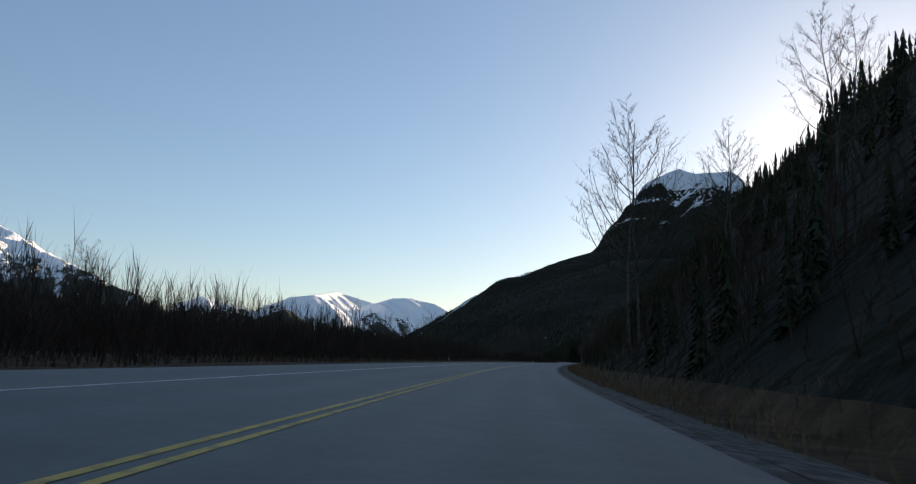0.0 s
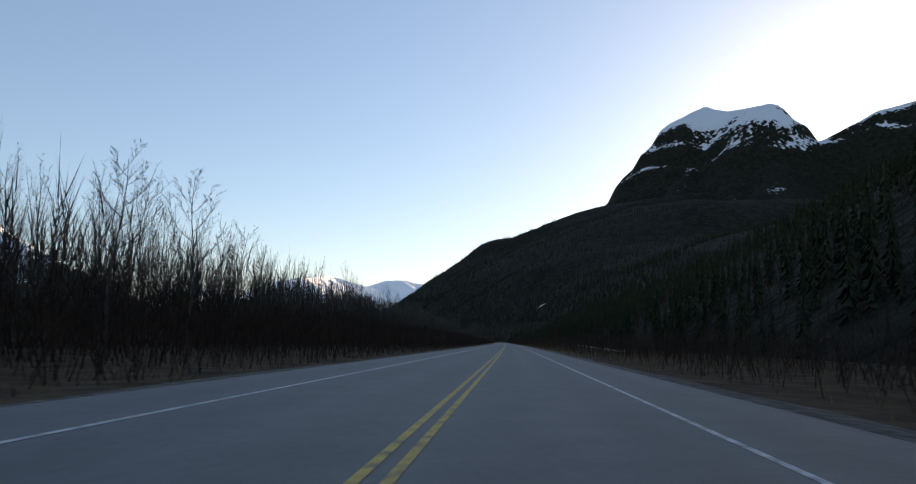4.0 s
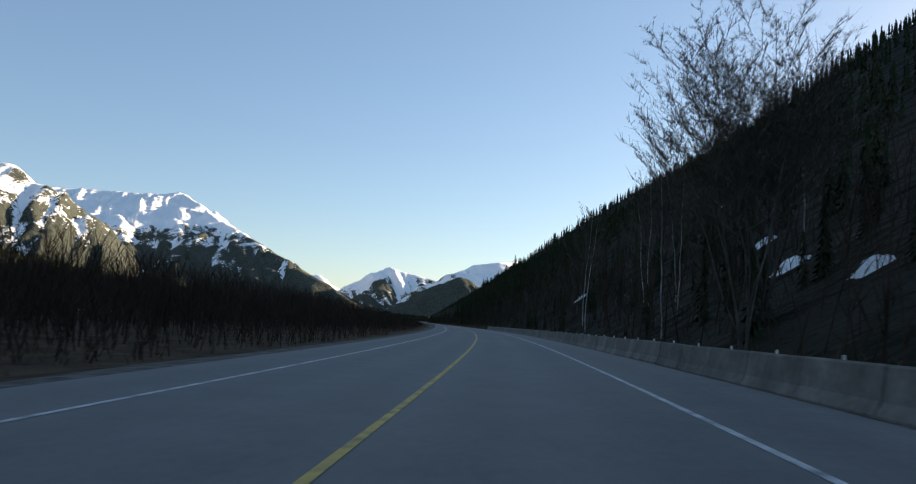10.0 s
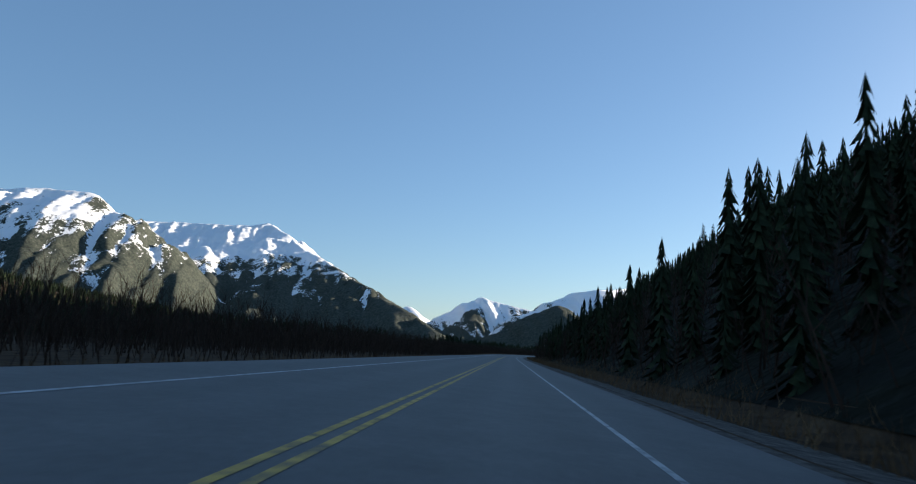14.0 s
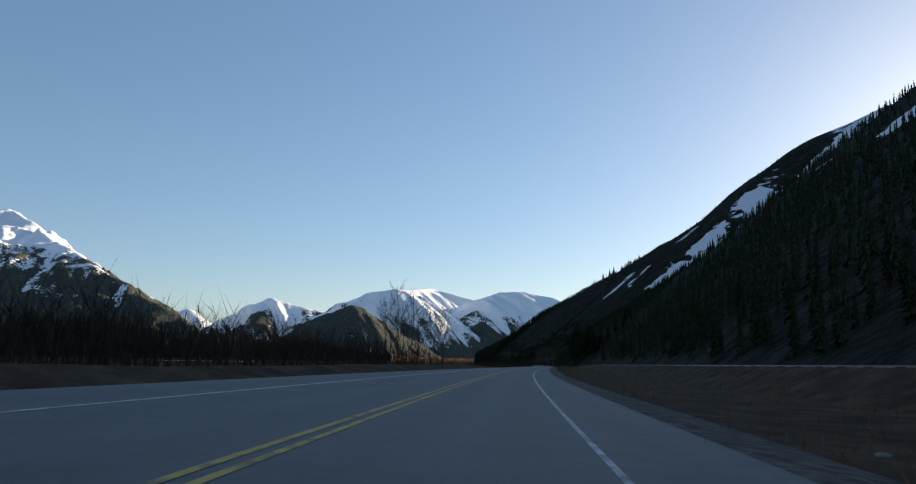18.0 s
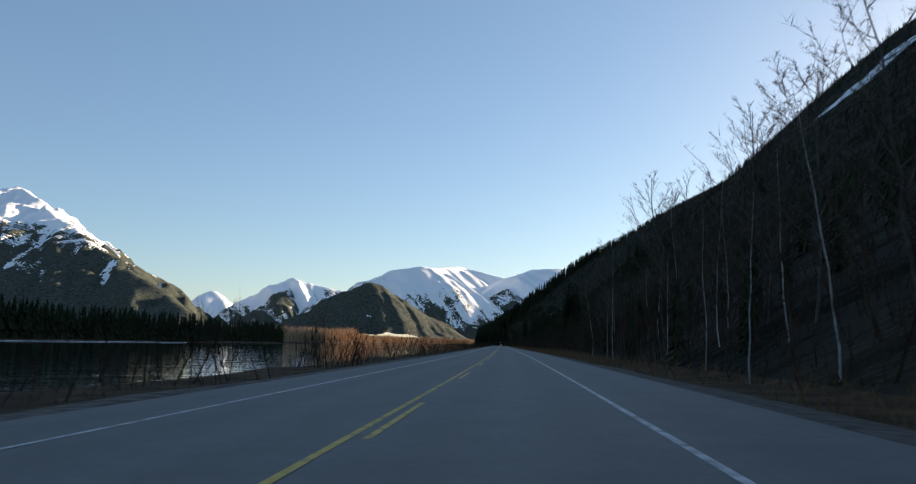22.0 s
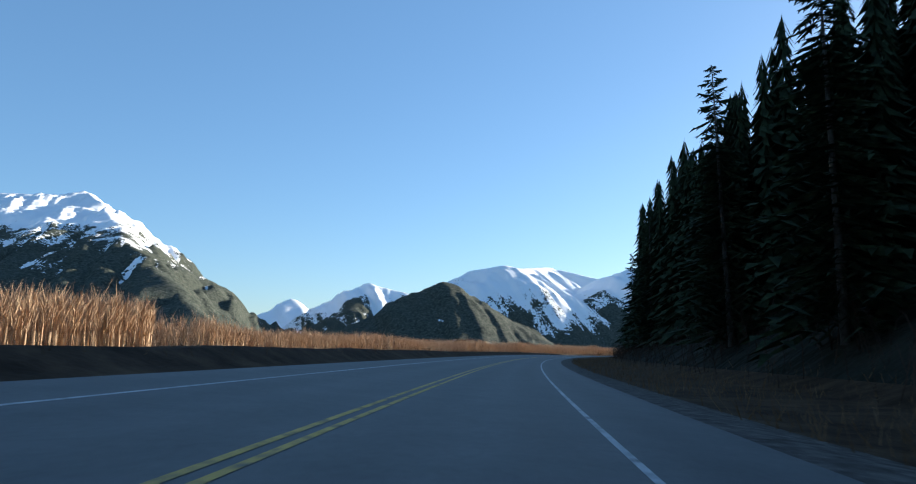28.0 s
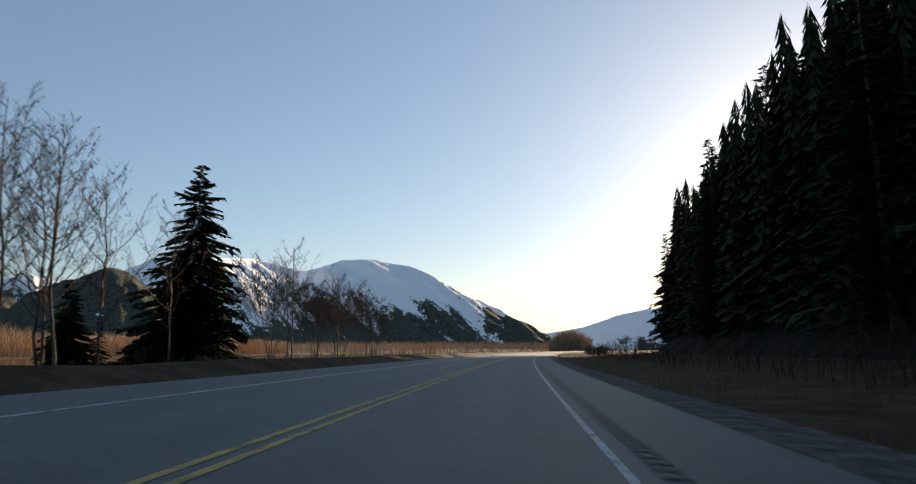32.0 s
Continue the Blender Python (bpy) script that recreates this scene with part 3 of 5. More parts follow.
def mountain(name, ridges, x0, x1, y0, y1, step, fall, snow_at, snow_span, seed, label, mat=None, base=-2.0, clear=0.0, crags=0.0, relief=1.0, tongue=0.8, wooded=None, lean=0.0, warp=10.0, gully=0.0):
    """A mountain below a few ridge lines of (x, y, height), with ribs, gullies and snow."""
    X, Y = np.meshgrid(np.arange(x0, x1, step), np.arange(y0, y1, step))
    WX = X + warp * noise2(X / 110, Y / 110, seed + 1, 4)
    WY = Y + warp * noise2(X / 110, Y / 110, seed + 2, 4)
    Z = np.full(X.shape, base, float)
    side = np.zeros(X.shape)
    for rr in ridges:
        for (ax, ay, az), (bx, by, bz) in zip(rr, rr[1:]):
            L = math.hypot(bx - ax, by - ay)
            u = np.clip(((WX - ax) * (bx - ax) + (WY - ay) * (by - ay)) / (L * L), 0, 1)
            ox, oy = WX - ax - u * (bx - ax), WY - ay - u * (by - ay)
            d = np.hypot(ox, oy)
            h = az + (bz - az) * u
            sunny = (ox * sun_to.x + oy * sun_to.y) / (d + 1e-6)     # gentler where it faces the sun
            z = h - fall * (1 - lean * sunny) * (np.hypot(d, 14.0) - 14.0) * (0.8 + 0.45 * np.clip(d / (h + 60), 0, 1))
            up = z > Z
            Z = np.where(up, z, Z)
            side = np.where(up, d, side)
    rel = (0.05 + 0.95 * np.clip(side / 65, 0, 1)) * np.clip((Z - base) / 40, 0, 1) * relief
    big, kb = ribs(X, Y, 120.0, seed + 3)
    mid, km = ribs(X, Y, 47.0, seed + 13)
    small, ks = ribs(X, Y, 19.0, seed + 23)
    Z = Z + rel * (20 * (big - 0.85) + 9.5 * (mid - 0.6) + 3.0 * (small - 0.5) + 9 * noise2(X / 55, Y / 55, seed + 4, 6, 0.6)) + 1.6 * relief * noise2(X / 17, Y / 17, seed + 5, 3)
    if crags:                         # cliffs: the slope broken into steps
        q = Z / 26.0 + 0.9 * noise2(X / 45, Y / 45, seed + 8, 4)
        e = q - np.floor(q)
        Z = Z + crags * 26.0 * (np.clip((e - 0.3) / 0.4, 0, 1) - e) * np.clip(side / 12, 0, 1)
    Z = np.maximum(Z, base + 0.5 * noise2(X / 60, Y / 60, seed, 3))
    if clear:
        w = np.clip((nearest(X, Y)[1] - clear) / 110, 0, 1)
        w = w * w * (3 - 2 * w)
        Z = Z * w - 6 * (1 - w)
    gy_, gx_ = np.gradient(Z, step)
    steep = np.hypot(gx_, gy_)
    trough = lambda k, wd: np.exp(-((k - 0.77) / wd) ** 2)
    S = 0.5 + (Z - snow_at) / snow_span
    S = S + tongue * (1.15 * trough(kb, 0.10) + 0.55 * trough(km, 0.13) + 0.30 * trough(ks, 0.2) - 0.42) * np.clip(side / 45, 0, 1)
    S = S + gully * (np.clip(side / 130, 0, 1) - 0.68) * np.clip((205 - Z) / 60, 0, 1)
    S = S + 0.7 * noise2(X / 70, Y / 110, seed + 9, 5) + 0.5 * noise2(X / 14, Y / 30, seed + 10, 4)
    S = S - np.clip(steep - 0.75, 0, 1) * (0.9 if crags else 0.45)
    if wooded:                        # the nearer foothills carry forest to their tops
        S = S - 0.9 * np.clip((wooded - Y) / 150, 0, 1)
    me = patch(name, X, Y, Z, Z > base - 9, mat or MOUNTAIN, np.clip(S, -1, 1.6))
    return tagged(new(name, me), label, "mountain", "", "structure")


# crest from (623, 480) onward added, out of view, to shade the valley
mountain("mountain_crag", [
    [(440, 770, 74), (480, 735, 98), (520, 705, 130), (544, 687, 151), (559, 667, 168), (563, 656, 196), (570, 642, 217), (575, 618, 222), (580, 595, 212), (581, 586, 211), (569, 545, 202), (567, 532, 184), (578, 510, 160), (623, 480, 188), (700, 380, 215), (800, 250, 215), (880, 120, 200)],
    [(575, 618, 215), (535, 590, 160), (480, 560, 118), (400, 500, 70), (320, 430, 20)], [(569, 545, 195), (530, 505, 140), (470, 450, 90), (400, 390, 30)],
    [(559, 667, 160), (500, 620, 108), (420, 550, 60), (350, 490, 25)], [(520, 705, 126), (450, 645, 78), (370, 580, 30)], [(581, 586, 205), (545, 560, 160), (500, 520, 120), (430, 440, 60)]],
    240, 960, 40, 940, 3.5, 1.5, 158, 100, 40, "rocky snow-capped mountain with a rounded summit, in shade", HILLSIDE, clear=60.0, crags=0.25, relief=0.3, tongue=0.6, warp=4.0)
mountain("mountain_west", [
    [(-1020, 1750, 190), (-927, 1830, 235), (-822, 1950, 275), (-722, 1986, 287), (-615, 2000, 299), (-521, 2013, 296), (-478, 2021, 269), (-447, 2029, 240), (-352, 1995, 160), (-269, 1928, 84), (-215, 1860, 25)],
    [(-615, 2000, 290), (-560, 1840, 190), (-500, 1660, 80)], [(-822, 1950, 270), (-760, 1780, 170), (-700, 1600, 70)],
    [(-934, 3218, 430), (-726, 3189, 428), (-477, 3157, 424), (-408, 3124, 432), (-301, 2941, 366), (-196, 2700, 285), (-105, 2468, 232), (4, 2160, 164), (64, 2045, 130), (88, 2005, 112), (155, 1820, 70), (210, 1710, 34)],
    [(-408, 3124, 425), (-330, 2760, 300), (-240, 2380, 195), (-160, 2050, 105), (-90, 1840, 40)], [(-640, 3170, 420), (-520, 2800, 310), (-400, 2420, 215), (-300, 2140, 130)],
    [(4, 2160, 160), (96, 2391, 122), (190, 2440, 39)]],
    -1500, 420, 1560, 3400, 5.0, 0.45, 190, 115, 60, "sunlit mountain with a broad snow ridge and forested slopes", lean=-0.5)
mountain("mountain_north", [
    [(150, 3300, 40), (260, 3380, 140), (395, 3397, 219), (520, 3350, 185), (700, 3300, 150)], [(395, 3397, 215), (340, 3150, 120), (300, 2960, 40)], [(520, 3350, 180), (520, 3080, 95), (530, 2900, 30)],
    [(330, 2250, 12), (430, 2280, 80), (514, 2294, 125), (548, 2300, 84), (590, 2290, 15)], [(450, 2760, 60), (576, 2746, 166), (638, 2728, 196), (707, 2674, 205), (780, 2900, 225), (952, 3208, 268), (1090, 3120, 225)],
    [(707, 2674, 205), (648, 2570, 132), (606, 2419, 50), (589, 2341, 20)], [(707, 2674, 205), (732, 2640, 150), (734, 2496, 72), (738, 2371, 20)], [(1040, 2990, 205), (1087, 2849, 231), (1160, 2825, 234), (1225, 2780, 217), (1275, 2720, 180), (1330, 2620, 122), (1375, 2500, 70), (1420, 2380, 15)],
    [(1087, 2849, 225), (993, 2752, 168), (932, 2561, 85), (886, 2418, 20)], [(1160, 2825, 230), (1154, 2740, 160), (1084, 2497, 60)], [(1275, 2720, 180), (1271, 2660, 110), (1198, 2482, 40)]],
    100, 1720, 2100, 3560, 5.0, 0.46, 112, 85, 80, "distant snow mountains above dark forested foothills", relief=0.75, tongue=0.6, wooded=2420.0, gully=1.25)
mountain("mountain_far", [[(-260, 4300, 60), (-60, 4320, 150), (20, 4330, 185), (70, 4310, 224), (130, 4330, 160), (300, 4330, 40)], [(1850, 3300, 20), (1994, 3195, 62), (2089, 3119, 84), (2180, 3039, 122), (2252, 2971, 143), (2380, 2850, 150)]],
    -350, 2600, 2650, 4500, 14.0, 0.6, 10, 60, 95, "far white peak in the gap of the valley", relief=0.7)

# ---------------------------------------------------------------- trees
def spot(t, l):
    """A place on the ground at station t, l right of the driven line."""
    p = on_road(np.array([t]), np.array([l]))[0]
    z = float(ground_z(np.array([t]), np.array([l]), p[:1], p[1:])[0])
    return p[0], p[1], z


def blades(A, B, Wd, ang):
    """Slender one-sided spikes from the places A to the places B."""
    side = np.stack([np.cos(ang) * Wd, np.sin(ang) * Wd, 0 * Wd], 1)
    b = np.arange(len(A))[:, None] * 3
    return np.stack([A - side, A + side, B], 1).reshape(-1, 3), b + np.arange(3)[None, :]


def bare_tree(name, height, seed, bark, label, category, limbs=15, spread=0.30, upright=0.75, group="bare trees by the road", stems=1, splay=0.25, low=0.25, fine=15, girth=0.0072):
    """A leafless tree: one or more tapered trunks with limbs, and a crown of branches and twigs."""
    rng = np.random.RandomState(seed)
    wood, crown, arms, twigs = [Heap() for _ in range(stems)], Heap(), [], []
    k = np.linspace(0, 1, 9)
    for s in range(stems):
        tall = height * (1.0 if s == 0 else rng.uniform(0.75, 1.0))
        lean = rng.uniform(-0.05, 0.05, 2) if stems == 1 else splay * rng.uniform(0.5, 1.0) * np.array([math.cos(s * 6.28 / stems), math.sin(s * 6.28 / stems)])
        bend = np.cumsum(rng.uniform(-0.014, 0.014, (9, 2)), 0) * tall
        spine = np.stack([lean[0] * tall * k**1.2 + bend[:, 0], lean[1] * tall * k**1.2 + bend[:, 1], k * tall - 0.02], 1)
        r0 = tall * girth / stems**0.35
        wood[s].add(*tube(spine, r0 * (1 - 0.9 * k) + 0.0016, 6))
        for i in range(limbs):
            f = low + (0.97 - low) * (i + rng.rand()) / limbs
            a = i * 2.4 + rng.uniform(-0.5, 0.5)
            L = tall * spread * (1.15 - f) * rng.uniform(0.7, 1.25) + tall * 0.07
            base = np.array([np.interp(f, k, spine[:, c]) for c in range(3)])
            out = np.array([math.cos(a), math.sin(a), 0])
            u = np.linspace(0, 1, 6)[:, None]
            limb = base + L * (out * u * (1 - upright * 0.45 * u) + np.array([0, 0, 1.0]) * (upright * u * 0.75 + 0.55 * upright * u**2)) + rng.uniform(-0.035, 0.035, (6, 3)) * L * u
            lr = r0 * 0.36 * (1.15 - f) + 0.0012
            arms.append((limb, lr * (1 - 0.8 * u[:, 0]) + 0.0009))
            for j in range(9):
                g = 0.15 + 0.83 * (j + rng.rand()) / 9
                p = np.array([np.interp(g, u[:, 0], limb[:, c]) for c in range(3)])
                b = a + rng.uniform(-1.4, 1.4)
                M = L * rng.uniform(0.24, 0.55) * (1.2 - g * 0.5)
                tip = p + M * np.array([math.cos(b) * 0.75, math.sin(b) * 0.75, rng.uniform(0.25, 0.95)])
                twigs.append((p, tip, 0.0038))
                for q in range(fine):
                    h = rng.uniform(0.15, 1.0)
                    st_ = p + (tip - p) * h
                    e = st_ + M * rng.uniform(0.22, 0.55) * np.array([rng.uniform(-0.8, 0.8), rng.uniform(-0.8, 0.8), rng.uniform(0.0, 0.9)])
                    twigs.append((st_, e, 0.0024))
    for limb, lr in arms:
        V, F = tube(limb, lr, 4)
        crown.add(V, np.concatenate([F[:, [0, 1, 2]], F[:, [0, 2, 3]]]))
    A, B, Wd = (np.array([q[i] for q in twigs]) for i in range(3))
    crown.add(*blades(A, B, Wd, rng.uniform(0, 6.28, len(A))))
    root = thing(name, label, category, group)
    for stem in wood:
        part_of("trunk", stem.mesh("trunk", bark, True), root)
    tagged(part_of("crown", crown.mesh("crown", TWIG), root, "leafless branches and twigs"), kind="stuff")
    return root


def spruce(name, height, seed, label, ragged=0.25, whorls=34, group="spruces by the road", wide=0.205):
    """A conifer: trunk, and a crown of drooping boughs with side sprays and gaps."""
    rng = np.random.RandomState(seed)
    sprays = ((0.25, 0.30), (0.45, 0.34), (0.65, 0.30), (0.85, 0.18)) if wide < 0.3 else ((0.15, 0.20), (0.26, 0.24), (0.37, 0.27), (0.48, 0.27), (0.59, 0.25), (0.70, 0.21), (0.80, 0.16), (0.90, 0.11))
    k = np.linspace(0, 1, 6)
    trunk = tube(np.stack([k * 0, k * 0, k * height], 1), height * 0.011 * (1 - 0.93 * k) + 0.001, 6)
    tri = []
    for i in range(whorls):
        f = 0.07 + 0.92 * (i + rng.uniform(-0.3, 0.3)) / (whorls - 1)
        f = min(max(f, 0.05), 0.99)
        R = height * wide * (1.02 - f) ** 0.8 * rng.uniform(1 - ragged, 1 + ragged) + height * 0.010
        n = 12 if f < 0.7 else 8
        for j in range(n):
            if rng.rand() < 0.12:
                continue
            a = j * 2 * math.pi / n + i * 0.7 + rng.uniform(-0.35, 0.35)
            L = R * rng.uniform(0.6, 1.2)
            out, across = np.array([math.cos(a), math.sin(a), 0]), np.array([-math.sin(a), math.cos(a), 0])
            z0 = min(f + rng.uniform(-0.022, 0.022), 0.985) * height
            drop = L * rng.uniform(0.12, 0.5) - 0.45 * L * (f > 0.8)
            at = lambda u: out * L * u + np.array([0, 0, z0 - drop * u * (0.5 + 0.5 * u)])
            tri.append((at(0) + (0, 0, 0.012 * height), at(0.5) - (0, 0, 0.10 * L), at(1.0)))
            for u, w in sprays:
                for sd in (-1, 1):
                    c = at(u)
                    tri.append((c + out * L * 0.05, c - out * L * 0.10, c + out * L * rng.uniform(0.02, 0.2) + across * sd * L * w * rng.uniform(0.7, 1.3) - np.array([0, 0, L * rng.uniform(0.02, 0.16)])))
    V = np.array(tri).reshape(-1, 3)
    root = thing(name, label, "spruce", group)
    part_of("trunk", raw("trunk", *trunk, BARK, True), root)
    part_of("crown", raw("crown", V, np.arange(len(V)).reshape(-1, 3), NEEDLE), root, "dark green drooping boughs")
    return root


def plant(master, t, l, scale=1.0, turn=0.0, tilt=0.0, sink=0.0, lean=0.0):
    """A copy on the ground; lean: degrees towards the road's right."""
    x, y, z = spot(t, l)
    ob = copy_thing(master, pose(x, y, z - 0.01 - sink, 0, lean, heading_at(t)) @ pose(0, 0, 0, tilt, tilt * 0.6, turn))
    ob.scale = (scale, scale, scale)
    return ob


def far_edge(t):
    """Where the tall forest ends beyond the last bend, right of the driven line."""
    return table(t, "27.5:2.7 28.6:2.9 29.2:3.4 29.6:3.0 30.2:4.1 30.6:5.1 31:5.6 31.5:5.7 32:5.1 32.3:5.2 32.6:5.7 33:6.6 33.5:8.2 34:9.4 35:11.1 36:13.4 36.8:16.0")


masters = []


def master(ob):
    masters.append(ob)
    return ob


alder = [master(bare_tree("bare_alder", 2.6, 11 + i, BARK, "leafless dark-barked alder with fine upright twigs", "tree", 17, 0.36, 0.8, fine=15)) for i in range(3)]
broad = [master(bare_tree("broad_alder", 2.6, 91 + i, BARK, "leafless many-stemmed alder with a wide rounded crown", "tree", 15, 0.42, 0.7, stems=7, splay=0.40, low=0.42, fine=24)) for i in range(1)]
poplar = [master(bare_tree("bare_cottonwood", 3.2, 31 + i, BARK, "tall slim leafless cottonwood with a narrow crown", "tree", 20, 0.18, 1.15, fine=12)) for i in range(2)]
birch = [master(bare_tree("birch", 2.4, 51 + i, BIRCH, "slim leafless birch with pale bark at the forest edge", "tree", 20, 0.30, 0.75, "birches at the forest edge", low=0.40, fine=18, girth=0.0042)) for i in range(3)]
firs = [master(spruce("spruce", 3.2, 71 + i, "tall dark green spruce with drooping boughs", 0.32, 34)) for i in range(4)]
broad_fir = [master(spruce("broad_spruce", 2.0, 79, "broad dark green spruce with full drooping boughs", 0.2, 54, "spruces by the road", 0.31))]

R = np.random.RandomState(5)


def row(kinds, spots, lean=0.0):
    for t, l, h in spots:
        m = kinds[R.randint(len(kinds))]
        base = {"bare_alder": 2.6, "bare_cottonwood": 3.2, "birch": 2.4, "spruce": 3.2, "broad_alder": 2.6, "broad_spruce": 2.0}[m.name.split(".")[0]]
        plant(m, t, l, h / base, R.uniform(0, 360), R.uniform(-3, 3), lean=lean)


# stands beside the left shoulder
row(alder + poplar, [(3.10 + 0.0105 * i + R.uniform(-.01, .01), -3.7 - R.rand() * 7.5, R.uniform(4.0, 5.6) * (1.0 if i < 30 else 0.85)) for i in range(42)], lean=7.0)
row(poplar, [(3.08 + 0.016 * i + R.uniform(-.01, .01), -3.6 - R.rand() * 6.5, R.uniform(3.8, 5.4)) for i in range(26)], lean=8.0)
row(alder, [(3.75 + 0.09 * i, -4.0 - R.rand() * 5, R.uniform(2.2, 3.4)) for i in range(10)])
row(alder + poplar, [(9.12 + 0.014 * i, -3.4 - R.rand() * 3.6, R.uniform(4.4, 5.8) * (1.0 if i < 13 else 0.62)) for i in range(22)], lean=5.0)
row(birch, [(9.07 + 0.0055 * i, 1.9 + R.rand() * 1.5, R.uniform(2.5, 3.6)) for i in range(16)], lean=-7.0)
row(alder, [(9.42 + 0.03 * i, -5.0 - R.rand() * 3, R.uniform(3.2, 4.2)) for i in range(8)])
row(alder, [(18.66 + 0.035 * i, -4.6 - R.rand() * 0.9, R.uniform(2.4, 3.1)) for i in range(11)])
row(alder, [(31.13 + 0.0145 * i, -3.9 - R.rand() * 0.8, (2.45 - 0.035 * i) * R.uniform(0.9, 1.05)) for i in range(21)])
row(alder, [(32.12, -3.4, 2.0), (32.145, -3.7, 2.1), (32.17, -3.2, 1.5), (32.29, -3.5, 1.9), (32.33, -3.3, 1.5), (32.37, -3.6, 1.7), (32.42, -3.5, 1.5), (32.13, -3.9, 2.2), (32.31, -3.8, 1.8), (32.36, -3.9, 1.6), (32.12, -3.6, 1.9), (32.135, -3.4, 1.9), (32.15, -3.9, 2.0), (32.16, -3.6, 1.8)])
row(broad, [(32.28, -3.7, 1.6), (32.33, -3.6, 1.5), (32.39, -3.7, 1.6), (32.45, -3.6, 1.5)])
row([alder[1]], [(23.66, -2.9, 2.5)])
row(alder, [(1.42, -10, 3.4), (1.44, -10.6, 3.2), (1.56, -10, 3.0), (1.58, -10.4, 2.8), (0.55, -14, 3.2), (0.6, -16, 3.5), (24.1, -3.1, 0.9)])
row(broad_fir, [(32.196, -3.5, 2.3), (32.16, -3.9, 1.0)])
row(firs, [(32.19, -4.3, 0.9), (31.42, -4.2, 0.8), (31.47, -3.9, 0.7)])
row(firs, [(13.72 + 0.03 * i, -38.5 - R.rand() * 2, R.uniform(4.2, 5.6)) for i in range(5)] + [(12.9 + 0.05 * i, -38.5 - R.rand() * 3, R.uniform(3.8, 5.0)) for i in range(8)])
# tall bare trees and birches under the right-hand slope
row(poplar + alder, [(0.375, 1.95, 4.5), (0.39, 2.15, 4.3), (0.31, 3.2, 2.3), (0.33, 3.3, 2.2), (0.215, 3.5, 2.2), (0.225, 3.8, 2.0), (1.86, 3.0, 3.8), (1.92, 3.6, 4.2), (2.2, 2.4, 4.4), (2.26, 3.1, 4.6), (2.32, 2.3, 4.0), (2.36, 3.3, 4.4), (2.78, 2.2, 4.2), (2.83, 2.8, 4.6), (2.9, 2.5, 4.0)])
row(birch, [(2.58 + 0.012 * i, 1.3 + R.rand() * 0.9, R.uniform(2.0, 3.0)) for i in range(9)])
row(birch, [(2.0 + 0.05 * i, 1.5 + R.rand() * 1.2, R.uniform(2.0, 3.0)) for i in range(9)])
row(birch + alder, [(9.08 + 0.026 * i, 1.9 + R.rand() * 1.4, R.uniform(2.2, 3.0) * (1.0 if i < 5 else 0.62)) for i in range(32)])
row(broad, [(10.15, 1.85, 2.35), (10.165, 2.2, 2.5)])
row(birch, [(10.2 + 0.03 * i, 1.9 + R.rand() * 1.2, R.uniform(1.8, 2.6)) for i in range(8)])
row(birch, [(12.2 + 0.035 * i, 1.8 + R.rand() * 1.3, R.uniform(1.1, 1.8)) for i in range(52)])
row(birch, [(15.4 + 0.04 * i, 2.0 + R.rand() * 1.2, R.uniform(0.9, 1.5)) for i in range(36)])
row(poplar, [(4.0 + 0.04 * i, -8.2 - R.rand() * 2.2, R.uniform(2.9, 4.0)) for i in range(94)])
row(birch, [(21.08 + 0.023 * i, 1.6 + R.rand() * 1.0, R.uniform(1.3, 1.95)) for i in range(60)])
row(alder, [(22.13 + 0.034 * i, 2.2 + R.rand() * 1.0, R.uniform(2.05, 2.55)) for i in range(6)])
row(birch, [(6.09, 3.1, 1.2), (5.95, 3.4, 0.8), (25.2, 3.4, 1.5), (25.25, 3.7, 1.4), (25.9, 3.2, 2.4), (26.0, 3.6, 2.6)])
# spruces that stand out at the edge of the forest
row(firs, [(3.14, 3.0, 3.1), (3.2, 3.6, 3.3), (3.3, 4.4, 3.8), (3.65, 2.9, 3.3), (3.72, 3.5, 4.1), (3.78, 3.1, 4.7), (3.86, 3.8, 5.1), (3.95, 3.4, 4.6), (4.1, 3.9, 5.2)])
row(firs, [(12.3 + 0.25 * i, 10 + R.rand() * 8, R.uniform(1.9, 2.6)) for i in range(14)])
row(firs, [(17.12 + 0.02 * i, 3.0 + 0.028 * i + R.rand() * 0.5, (3.1 + 0.028 * i) * R.uniform(0.66, 0.86)) for i in range(24)] + [(17.0 + 0.06 * i, 3.6 + R.rand() * 2.0, R.uniform(2.2, 3.0)) for i in range(10)])
row(firs, [(3.2 + 0.03 * i, 3.0 + 0.035 * i + R.rand() * 0.4, (3.2 + 0.035 * i) * R.uniform(0.92, 1.18)) for i in range(26)])
row(firs, [(20.29, 6.2, 2.4), (20.31, 7.2, 2.0), (20.33, 8.2, 1.8), (20.27, 9.0, 2.6), (20.4, 10, 2.6), (20.53, 3.9, 5.3), (20.5, 4.4, 4.9), (20.43, 4.3, 3.8), (20.38, 5.0, 4.2), (20.37, 5.3, 4.3), (20.3, 5.6, 4.0), (20.74, 3.8, 3.6)])
